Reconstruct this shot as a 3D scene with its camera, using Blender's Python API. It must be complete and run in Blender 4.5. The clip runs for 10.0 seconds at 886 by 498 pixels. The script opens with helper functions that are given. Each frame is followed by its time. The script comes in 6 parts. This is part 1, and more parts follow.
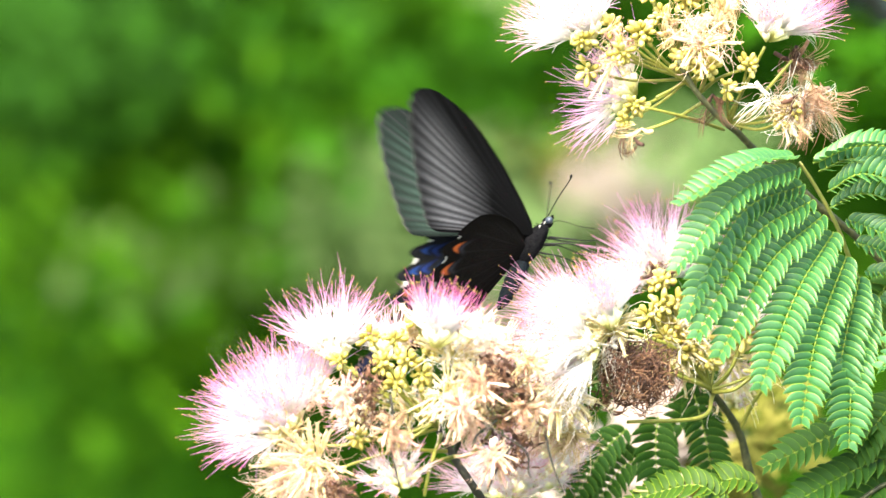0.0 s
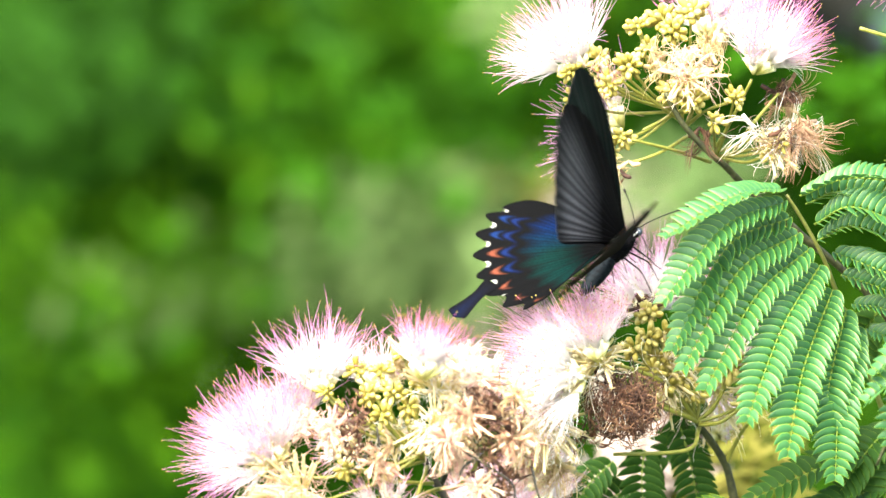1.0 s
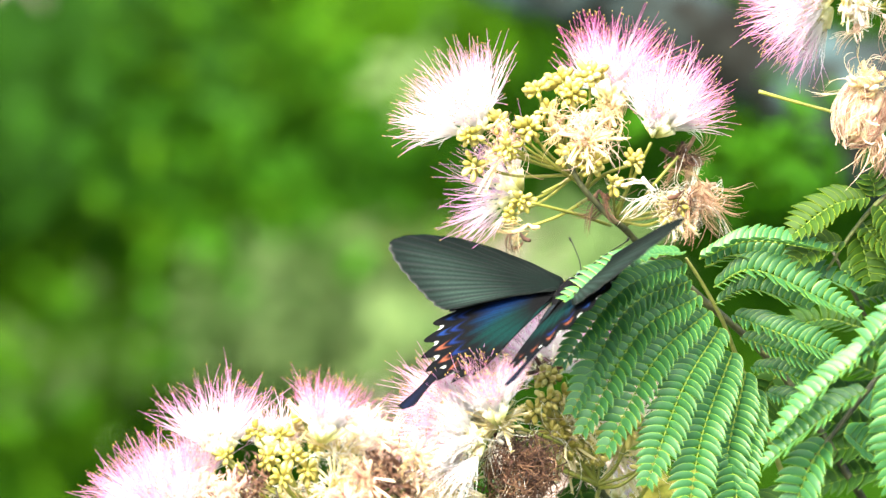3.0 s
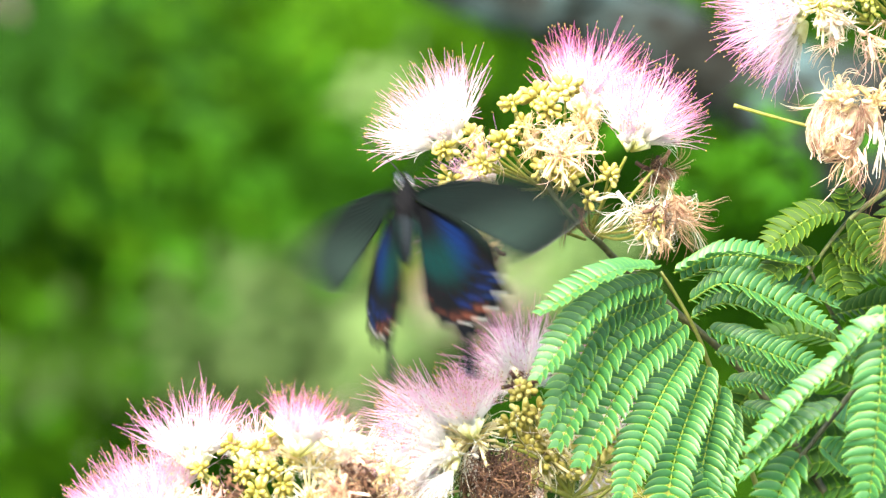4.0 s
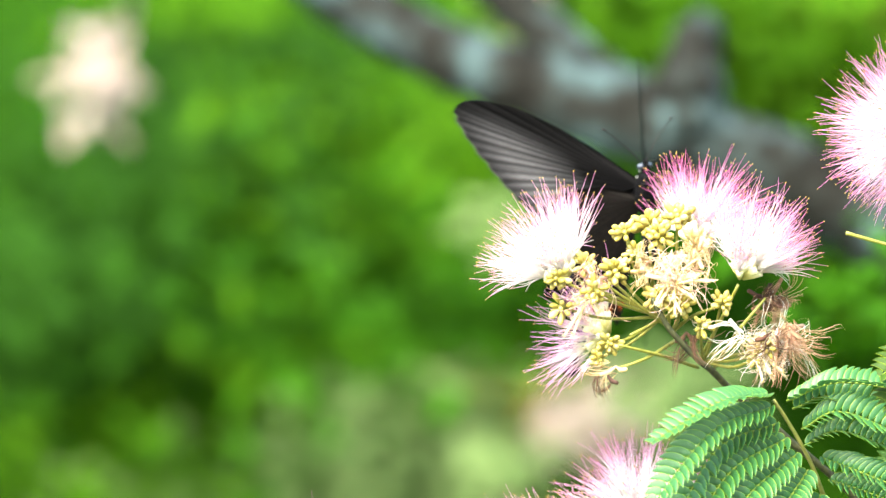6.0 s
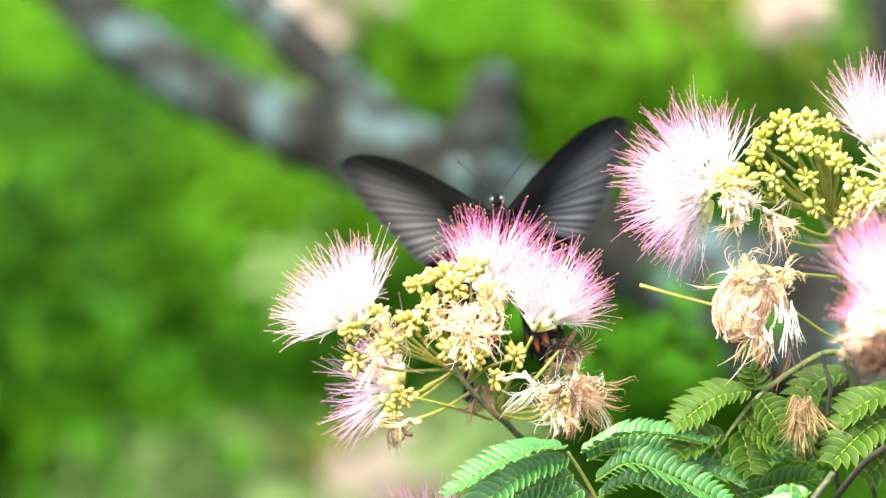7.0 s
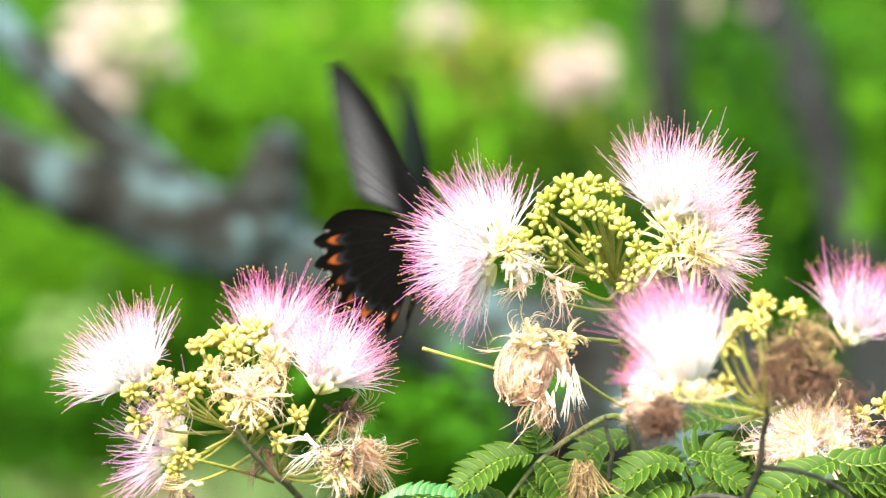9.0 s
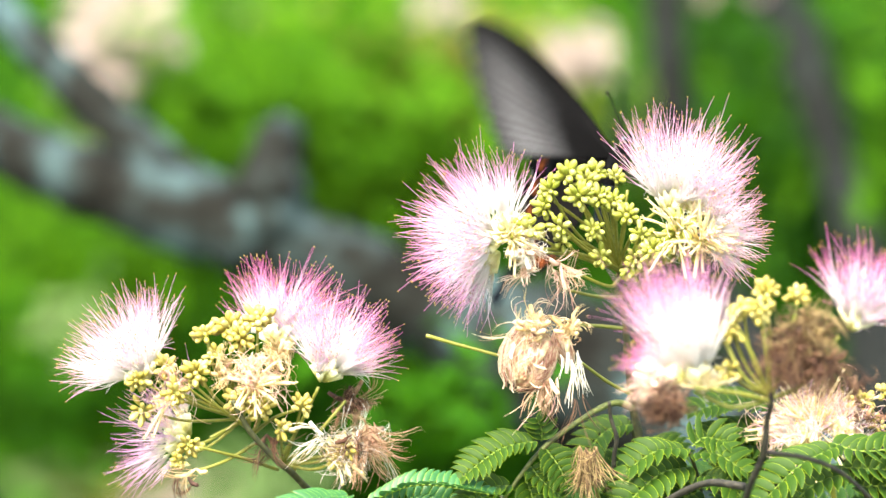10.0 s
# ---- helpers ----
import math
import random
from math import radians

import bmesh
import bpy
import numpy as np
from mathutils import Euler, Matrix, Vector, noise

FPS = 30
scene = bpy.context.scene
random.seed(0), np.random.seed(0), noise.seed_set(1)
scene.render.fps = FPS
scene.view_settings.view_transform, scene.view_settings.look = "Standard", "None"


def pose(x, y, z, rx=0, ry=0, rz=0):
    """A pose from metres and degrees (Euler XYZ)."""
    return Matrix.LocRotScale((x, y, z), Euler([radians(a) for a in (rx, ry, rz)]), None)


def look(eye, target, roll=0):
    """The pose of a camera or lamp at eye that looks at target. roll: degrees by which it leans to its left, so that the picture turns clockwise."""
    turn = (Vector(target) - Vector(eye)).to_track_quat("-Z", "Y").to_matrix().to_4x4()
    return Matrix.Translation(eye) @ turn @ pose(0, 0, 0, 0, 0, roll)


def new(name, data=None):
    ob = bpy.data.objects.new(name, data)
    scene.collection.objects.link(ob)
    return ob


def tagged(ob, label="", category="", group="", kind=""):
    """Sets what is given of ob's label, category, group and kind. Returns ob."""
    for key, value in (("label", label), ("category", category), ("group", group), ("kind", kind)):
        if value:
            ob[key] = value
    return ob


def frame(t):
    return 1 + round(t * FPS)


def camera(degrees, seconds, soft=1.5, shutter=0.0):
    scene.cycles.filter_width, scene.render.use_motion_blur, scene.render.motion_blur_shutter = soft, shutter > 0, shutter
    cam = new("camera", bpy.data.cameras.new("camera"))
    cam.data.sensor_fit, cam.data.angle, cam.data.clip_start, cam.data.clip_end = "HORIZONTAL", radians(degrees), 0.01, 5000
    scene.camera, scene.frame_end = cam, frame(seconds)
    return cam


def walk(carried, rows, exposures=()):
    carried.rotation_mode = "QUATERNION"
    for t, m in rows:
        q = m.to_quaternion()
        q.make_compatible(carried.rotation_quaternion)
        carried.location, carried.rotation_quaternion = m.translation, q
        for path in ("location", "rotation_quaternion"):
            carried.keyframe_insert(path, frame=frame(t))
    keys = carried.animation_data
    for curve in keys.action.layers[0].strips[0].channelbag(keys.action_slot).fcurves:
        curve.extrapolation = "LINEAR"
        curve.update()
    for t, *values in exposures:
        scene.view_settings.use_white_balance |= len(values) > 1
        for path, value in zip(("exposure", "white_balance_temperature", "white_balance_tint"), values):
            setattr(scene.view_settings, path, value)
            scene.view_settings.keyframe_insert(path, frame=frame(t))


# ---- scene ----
# ---- camera: a long lens on a hand-held camera, turning from one blossom to the next ----
EYE = Vector((0.0, -2.4, 1.6))
FOCAL = 784 / math.tan(radians(3.5))
cam = camera(7.0, 10.0, 1.35, 0.45)
cam.data.dof.use_dof, cam.data.dof.focus_distance, cam.data.dof.aperture_fstop = True, 2.403, 10.0


def at(u, v, d=0.0):
    """A place by its bearing from the camera's stand (u to the right, v down) and its depth behind the plane in focus."""
    return EYE + (2.4 + d) * Vector(((u - 784) / FOCAL, 1.0, (441 - v) / FOCAL))


# seconds, bearing shift across and down, roll
SWAY = [
    (0.0, 401.5, -532.1, -0.11), (0.5, 373.4, -499.6, 0.0), (1.0, 377.9, -475.1, 0.0), (1.5, 326.2, -425.9, -0.1),
    (2.0, 261.7, -389.8, 0.02), (2.5, 233.7, -369.8, 0.0), (2.7, 221.0, -368.0, 0.0), (4.0, 155.9, -338.4, 0.02),
    (4.2, 160.0, -334.0, 0.03), (4.5, 215.1, -307.9, 0.05), (4.7, 236.0, -283.0, 0.0), (5.0, 214.5, -222.9, -0.14),
    (5.2, 273.3, -189.0, -0.13), (5.7, 360.0, -130.0, -0.2), (6.3, 313.4, -84.4, -0.3), (6.4, 242.5, -71.0, -0.4),
    (6.5, 146.5, -56.8, -0.43), (6.6, 81.0, -50.0, -0.4), (7.0, -10.6, -19.1, -0.19), (7.5, 0.0, 0.0, 0.0),
    (7.7, -24.0, 3.0, 0.0), (7.9, -214.0, 14.0, 0.05), (8.0, -329.8, 21.3, 0.06), (8.1, -410.0, 20.0, 0.07),
    (8.3, -500.0, 26.0, 0.08), (8.5, -478.6, 58.0, 0.09), (9.0, -394.7, 91.8, 0.13), (9.5, -356.8, 98.8, -0.01),
    (10.0, -388.6, 69.0, -0.09)]
walk(cam, [(t, look(EYE, at(784 - ox, 441 - oy), roll)) for t, ox, oy, roll in SWAY], [(0.0, 2.94, 7150, 3), (5.2, 2.92, 7150, 3), (7.5, 2.86, 7150, 3), (9.0, 2.73, 7150, 3), (10.0, 2.66, 7150, 3)])

# ---- light: bright thin cloud, a broad soft sun high over the camera's shoulder ----
SUN_ELEVATION, SUN_TURN = 50.0, 203.0
world = bpy.data.worlds.new("world")
scene.world = world
world.use_nodes = True
wn = world.node_tree.nodes
sky = wn.new("ShaderNodeTexSky")
sky.sky_type, sky.sun_disc = "NISHITA", False
sky.sun_elevation, sky.sun_rotation = radians(SUN_ELEVATION), radians(SUN_TURN)
sky.dust_density, sky.ozone_density = 3.0, 1.0
wn["Background"].inputs["Strength"].default_value = 0.15
world.node_tree.links.new(sky.outputs["Color"], wn["Background"].inputs["Color"])
sun = new("sun", bpy.data.lights.new("sun", "SUN"))
sun.data.energy, sun.data.angle, sun.data.color = 2.6, radians(48), (1.0, 0.95, 0.88)
a, e = radians(SUN_TURN), radians(SUN_ELEVATION)
sun_way = Vector((math.sin(a) * math.cos(e), math.cos(a) * math.cos(e), math.sin(e)))
sun.matrix_world = look(sun_way * 20, (0, 0, 0))

# ---- materials ----


def ramp_node(nt, stops):
    r = nt.nodes.new("ShaderNodeValToRGB")
    els = r.color_ramp.elements
    while len(els) < len(stops):
        els.new(0.5)
    for el, (pos, col) in zip(els, stops):
        el.position, el.color = pos, (*col, 1)
    return r


def material(name, stops, source="island", scale=300.0, rough=0.6, sheer=0.0, bump=0.0, metal=0.0, spec=0.5, noise_mix=0.35, sheen=0.0):
    """A surface whose colour runs along stops by source: a mesh attribute's name, 'island' (per loose piece), 'object' or 'noise'.
    A finer mottle of the noise is added in all cases. sheer: share of light let through."""
    m = bpy.data.materials.new(name)
    m.use_nodes = True
    nt = m.node_tree
    n, l = nt.nodes, nt.links
    bsdf = n["Principled BSDF"]
    tc = n.new("ShaderNodeTexCoord")
    nz = n.new("ShaderNodeTexNoise")
    nz.inputs["Scale"].default_value, nz.inputs["Detail"].default_value = scale, 5.0
    l.new(tc.outputs["Object"], nz.inputs["Vector"])
    if source == "noise":
        fac = nz.outputs["Fac"]
        amount = 1.0
    elif source == "island":
        fac = n.new("ShaderNodeNewGeometry").outputs["Random Per Island"]
    elif source == "object":
        fac = n.new("ShaderNodeObjectInfo").outputs["Random"]
    else:
        at_node = n.new("ShaderNodeAttribute")
        at_node.attribute_name = source
        fac = at_node.outputs["Fac"]
    if source != "noise":
        mul = n.new("ShaderNodeMath")
        mul.operation = "MULTIPLY_ADD"
        sub = n.new("ShaderNodeMath")
        sub.operation = "SUBTRACT"
        sub.inputs[1].default_value = 0.5
        l.new(nz.outputs["Fac"], sub.inputs[0])
        l.new(sub.outputs[0], mul.inputs[0])
        mul.inputs[1].default_value = noise_mix
        l.new(fac, mul.inputs[2])
        fac = mul.outputs[0]
    r = ramp_node(nt, stops)
    l.new(fac, r.inputs["Fac"])
    l.new(r.outputs["Color"], bsdf.inputs["Base Color"])
    bsdf.inputs["Roughness"].default_value, bsdf.inputs["Metallic"].default_value = rough, metal
    bsdf.inputs["Specular IOR Level"].default_value = spec
    bsdf.inputs["Sheen Weight"].default_value = sheen
    if bump:
        b = n.new("ShaderNodeBump")
        b.inputs["Strength"].default_value, b.inputs["Distance"].default_value = bump, 0.3 / scale
        l.new(nz.outputs["Fac"], b.inputs["Height"])
        l.new(b.outputs["Normal"], bsdf.inputs["Normal"])
    if sheer:
        tr = n.new("ShaderNodeBsdfTranslucent")
        l.new(r.outputs["Color"], tr.inputs["Color"])
        mix = n.new("ShaderNodeMixShader")
        mix.inputs["Fac"].default_value = sheer
        l.new(bsdf.outputs[0], mix.inputs[1])
        l.new(tr.outputs[0], mix.inputs[2])
        l.new(mix.outputs[0], n["Material Output"].inputs["Surface"])
    return m


WHITE = (0.90, 0.88, 0.86)
FILAMENT = material("silk_filament", [(0.0, (0.84, 0.80, 0.55)), (0.12, WHITE), (0.50, (0.87, 0.82, 0.85)), (0.76, (0.76, 0.46, 0.68)), (1.0, (0.60, 0.18, 0.46))], "along", 800, 0.6, 0.60, noise_mix=0.25)
FILAMENT_DEEP = material("deep_pink_filament", [(0.0, (0.84, 0.80, 0.55)), (0.12, WHITE), (0.50, (0.86, 0.79, 0.85)), (0.76, (0.76, 0.30, 0.58)), (1.0, (0.46, 0.07, 0.29))], "along", 800, 0.6, 0.60, noise_mix=0.28)
FILAMENT_PALE = material("pale_filament", [(0.0, (0.84, 0.80, 0.55)), (0.12, WHITE), (0.52, (0.87, 0.83, 0.85)), (0.76, (0.82, 0.58, 0.74)), (1.0, (0.66, 0.28, 0.52))], "along", 800, 0.6, 0.60, noise_mix=0.28)
FILAMENT_WHITE = material("white_filament", [(0.0, (0.84, 0.80, 0.55)), (0.12, WHITE), (0.75, (0.89, 0.86, 0.87)), (1.0, (0.86, 0.72, 0.82))], "along", 800, 0.6, 0.60, noise_mix=0.2)
FADED_BAG = material("faded_bag", [(0.34, (0.17, 0.06, 0.035)), (0.45, (0.42, 0.24, 0.15)), (0.56, (0.64, 0.51, 0.31)), (0.68, (0.54, 0.27, 0.23))], "noise", 260, 0.65, 0.2, 0.8)
SPENT_TUBE = material("spent_floret", [(0.0, (0.50, 0.46, 0.13)), (0.45, (0.70, 0.60, 0.28)), (1.0, (0.80, 0.70, 0.50))], "along", 900, 0.6, 0.45, noise_mix=0.5)
ANTHER = material("anther", [(0.2, (0.300, 0.180, 0.030)), (0.8, (0.420, 0.300, 0.072))], "island", 900, 0.6)
FLORET = material("floret_tube", [(0.0, (0.42, 0.42, 0.10)), (0.5, (0.70, 0.66, 0.28)), (1.0, (0.80, 0.77, 0.52))], "along", 900, 0.55, 0.2)
BUD = material("flower_bud", [(0.0, (0.25, 0.21, 0.035)), (0.5, (0.36, 0.30, 0.065)), (1.0, (0.46, 0.40, 0.14))], "object", 900, 0.5, 0.15, bump=0.2)
BUD_GREEN = material("green_flower_bud", [(0.0, (0.20, 0.23, 0.025)), (0.5, (0.30, 0.31, 0.050)), (1.0, (0.42, 0.42, 0.13))], "object", 900, 0.5, 0.15, bump=0.2)
STALK = material("green_stalk", [(0.3, (0.13, 0.15, 0.020)), (0.7, (0.22, 0.21, 0.038))], "noise", 500, 0.5, 0.0, 0.3)
TWIG = material("green_bark_twig", [(0.34, (0.012, 0.014, 0.004)), (0.55, (0.034, 0.038, 0.010)), (0.75, (0.085, 0.080, 0.035))], "noise", 420, 0.65, 0.0, 0.6)
TWIG_GREEN = material("green_twig", [(0.34, (0.045, 0.056, 0.010)), (0.55, (0.085, 0.102, 0.018)), (0.75, (0.14, 0.15, 0.032))], "noise", 500, 0.6)
FILAMENT_LILAC = material("lilac_filament", [(0.0, (0.74, 0.70, 0.36)), (0.14, (0.88, 0.84, 0.74)), (0.36, (0.80, 0.60, 0.74)), (0.75, (0.62, 0.32, 0.55)), (1.0, (0.50, 0.20, 0.44))], "along", 500, 0.5, 0.3)
TWIG_DARK = material("dark_bark_twig", [(0.38, (0.007, 0.006, 0.004)), (0.6, (0.020, 0.017, 0.010)), (0.8, (0.060, 0.056, 0.038))], "noise", 380, 0.75, 0.0, 0.8)
WITHER_CREAM = material("withered_cream", [(0.0, (0.42, 0.26, 0.10)), (0.25, (0.56, 0.42, 0.20)), (0.7, (0.68, 0.55, 0.32)), (1.0, (0.66, 0.46, 0.32))], "island", 500, 0.65, 0.3, noise_mix=0.6)
WITHER_PINK = material("withered_pink", [(0.0, (0.55, 0.30, 0.18)), (0.4, (0.80, 0.66, 0.50)), (0.7, (0.80, 0.55, 0.48)), (1.0, (0.68, 0.32, 0.32))], "island", 500, 0.65, 0.25, noise_mix=0.6)
WITHER_FADED = material("faded_petals", [(0.0, (0.24, 0.11, 0.06)), (0.4, (0.40, 0.24, 0.14)), (0.7, (0.52, 0.36, 0.24)), (1.0, (0.42, 0.18, 0.14))], "island", 500, 0.65, 0.25, noise_mix=0.6)
WITHER_DRAPE = material("limp_silk", [(0.0, (0.26, 0.10, 0.07)), (0.2, (0.50, 0.27, 0.20)), (0.45, (0.70, 0.55, 0.38)), (0.7, (0.82, 0.71, 0.55)), (1.0, (0.66, 0.33, 0.33))], "island", 300, 0.65, 0.35, noise_mix=0.7)
WITHER_BROWN = material("withered_brown", [(0.0, (0.020, 0.006, 0.003)), (0.4, (0.056, 0.020, 0.010)), (0.75, (0.115, 0.050, 0.025)), (1.0, (0.24, 0.135, 0.075))], "island", 500, 0.8, 0.1, noise_mix=0.6)
WITHER_DULL = material("dull_straw", [(0.0, (0.050, 0.024, 0.010)), (0.45, (0.13, 0.075, 0.030)), (0.8, (0.24, 0.17, 0.07)), (1.0, (0.34, 0.26, 0.12))], "island", 500, 0.8, 0.1, noise_mix=0.6)
WITHER_WHITE = material("withered_white", [(0.0, (0.50, 0.34, 0.16)), (0.35, (0.82, 0.78, 0.68)), (0.75, WHITE), (1.0, (0.70, 0.48, 0.38))], "island", 500, 0.6, 0.3, noise_mix=0.6)
LEAFLET = material("leaflet_green", [(0.0, (0.019, 0.092, 0.030)), (0.35, (0.033, 0.131, 0.034)), (0.62, (0.090, 0.216, 0.026)), (1.0, (0.25, 0.38, 0.026))], "edge", 260, 0.45, 0.27, 0.15, spec=0.45, noise_mix=0.30)
# darker copy of the leaflet green, with shade put into the colour
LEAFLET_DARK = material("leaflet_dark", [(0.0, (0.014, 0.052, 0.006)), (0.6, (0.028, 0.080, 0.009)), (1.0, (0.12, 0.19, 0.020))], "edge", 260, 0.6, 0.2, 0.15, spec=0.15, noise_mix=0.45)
LEAFLET_BRIGHT = material("leaflet_bright", [(0.0, (0.017, 0.048, 0.004)), (0.4, (0.034, 0.077, 0.006)), (0.7, (0.095, 0.148, 0.009)), (1.0, (0.22, 0.28, 0.015))], "edge", 260, 0.55, 0.30, 0.15, spec=0.16, noise_mix=0.45)
PINNA_RIB = material("pinna_rib", [(0.3, (0.085, 0.145, 0.018)), (0.7, (0.15, 0.21, 0.035))], "noise", 500, 0.7, spec=0.2)
RACHIS = material("leaf_stalk", [(0.3, (0.12, 0.15, 0.028)), (0.7, (0.20, 0.19, 0.05))], "noise", 500, 0.5)

# ---- mesh helpers ----


class Shape:
    """Vertices, faces and one number a vertex, gathered into a mesh."""

    def __init__(self):
        self.v, self.f, self.a = [], [], []

    def tube(self, pts, radii, sides=5, values=None, cap=True):
        n, base = len(pts), len(self.v)
        side = None
        for i, p in enumerate(pts):
            way = (pts[min(i + 1, n - 1)] - pts[max(i - 1, 0)])
            way = way.normalized() if way.length > 1e-9 else Vector((0, 0, 1))
            if side is None:
                side = way.orthogonal().normalized()
            else:
                side = side - way * side.dot(way)
                side = side.normalized() if side.length > 1e-6 else way.orthogonal().normalized()
            up = way.cross(side)
            r = radii[i] if isinstance(radii, (list, tuple)) else radii
            for k in range(sides):
                g = 2 * math.pi * k / sides
                self.v.append(p + side * (r * math.cos(g)) + up * (r * math.sin(g)))
                self.a.append(values[i] if values else i / (n - 1))
        for i in range(n - 1):
            for k in range(sides):
                a0, a1 = base + i * sides + k, base + i * sides + (k + 1) % sides
                self.f.append((a0, a1, a1 + sides, a0 + sides))
        if cap and sides > 2:
            self.f.append(tuple(base + k for k in reversed(range(sides))))
            self.f.append(tuple(base + (n - 1) * sides + k for k in range(sides)))

    def ball(self, c, r, squash=1.0, way=Vector((0, 0, 1)), rings=4, sides=6, value=0.5):
        side = way.orthogonal().normalized()
        up = way.cross(side)
        base = len(self.v)
        self.v.append(c - way * r * squash)
        for i in range(1, rings):
            g = math.pi * i / rings
            for k in range(sides):
                h = 2 * math.pi * k / sides
                self.v.append(c + way * (-math.cos(g) * r * squash) + (side * math.cos(h) + up * math.sin(h)) * r * math.sin(g))
        self.v.append(c + way * r * squash)
        self.a += [value] * (len(self.v) - base)
        for k in range(sides):
            k1 = (k + 1) % sides
            self.f.append((base, base + 1 + k1, base + 1 + k))
            for i in range(rings - 2):
                o = base + 1 + i * sides
                self.f.append((o + k, o + k1, o + k1 + sides, o + k + sides))
            o = base + 1 + (rings - 2) * sides
            self.f.append((o + k, o + k1, len(self.v) - 1))

    def add(self, verts, faces, values):
        base = len(self.v)
        self.v += verts
        self.a += values
        self.f += [tuple(base + i for i in f) for f in faces]

    def mesh(self, name, mat, origin=Vector((0, 0, 0)), value_name="along", smooth=True):
        me = bpy.data.meshes.new(name)
        me.from_pydata([tuple(p - origin) for p in self.v], [], self.f)
        at_layer = me.attributes.new(value_name, "FLOAT", "POINT")
        at_layer.data.foreach_set("value", self.a)
        me.materials.append(mat)
        if smooth:
            me.polygons.foreach_set("use_smooth", [True] * len(me.polygons))
        me.update()
        return me


ORIGIN = {}


def thing(name, place, label, category, group="", kind=""):
    ob = new(name)
    ob.location = place
    ob.empty_display_size = 0.02
    ORIGIN[ob] = Vector(place)
    return tagged(ob, label, category, group, kind)


def part(name, shape, mat, parent, label="", value_name="along", kind=""):
    """One mesh object under a thing or a part; the shape is in world places."""
    o = ORIGIN[parent]
    ob = new(name, shape.mesh(name, mat, o, value_name))
    ob.parent = parent
    ORIGIN[ob] = o
    return tagged(ob, label, kind=kind)


def solo(name, shape, mat, label, category, kind="", group="", value_name="along"):
    lo = Vector((sum(p.x for p in shape.v), sum(p.y for p in shape.v), sum(p.z for p in shape.v))) / len(shape.v)
    ob = new(name, shape.mesh(name, mat, lo, value_name))
    ob.location = lo
    return tagged(ob, label, category, group, kind)


def piece(name, mesh, m, parent):
    """A piece that shares its mesh, at the world pose m, under a part."""
    ob = new(name, mesh)
    ob.parent = parent
    ob.matrix_basis = Matrix.Translation(-ORIGIN[parent]) @ m
    return ob


def frame_of(x, z):
    """A turn whose x axis is x and whose z axis is near z."""
    x = x.normalized()
    y = z.cross(x)
    y = y.normalized() if y.length > 1e-6 else x.orthogonal().normalized()
    z = x.cross(y)
    return Matrix((x, y, z)).transposed().to_4x4()


def bend(pts, n=10):
    """A smooth line through the points (Catmull-Rom)."""
    pts = [Vector(p) for p in pts]
    p = [pts[0] * 2 - pts[1]] + pts + [pts[-1] * 2 - pts[-2]]
    out = []
    for i in range(1, len(p) - 2):
        for k in range(n):
            t = k / n
            a0, b0, c0, d0 = p[i - 1], p[i], p[i + 1], p[i + 2]
            out.append(0.5 * (2 * b0 + (c0 - a0) * t + (2 * a0 - 5 * b0 + 4 * c0 - d0) * t * t + (3 * b0 - a0 - 3 * c0 + d0) * t ** 3))
    return out + [pts[-1]]


def in_cone(rng, axis, half):
    """A random way within half degrees of axis, evenly over the cap."""
    c = 1 - rng.random() * (1 - math.cos(radians(half)))
    s, g = math.sqrt(1 - c * c), rng.random() * 2 * math.pi
    side = axis.orthogonal().normalized()
    return axis * c + (side * math.cos(g) + axis.cross(side) * math.sin(g)) * s


PX = 2.4 / FOCAL  # metres to one step of bearing at the plane in focus


def ray(dx, dy, dd=0.0):
    """A way in space from steps right, down and away."""
    return Vector((dx, dd, -dy)).normalized()


# ---- the parts of a silk tree's blossom ----


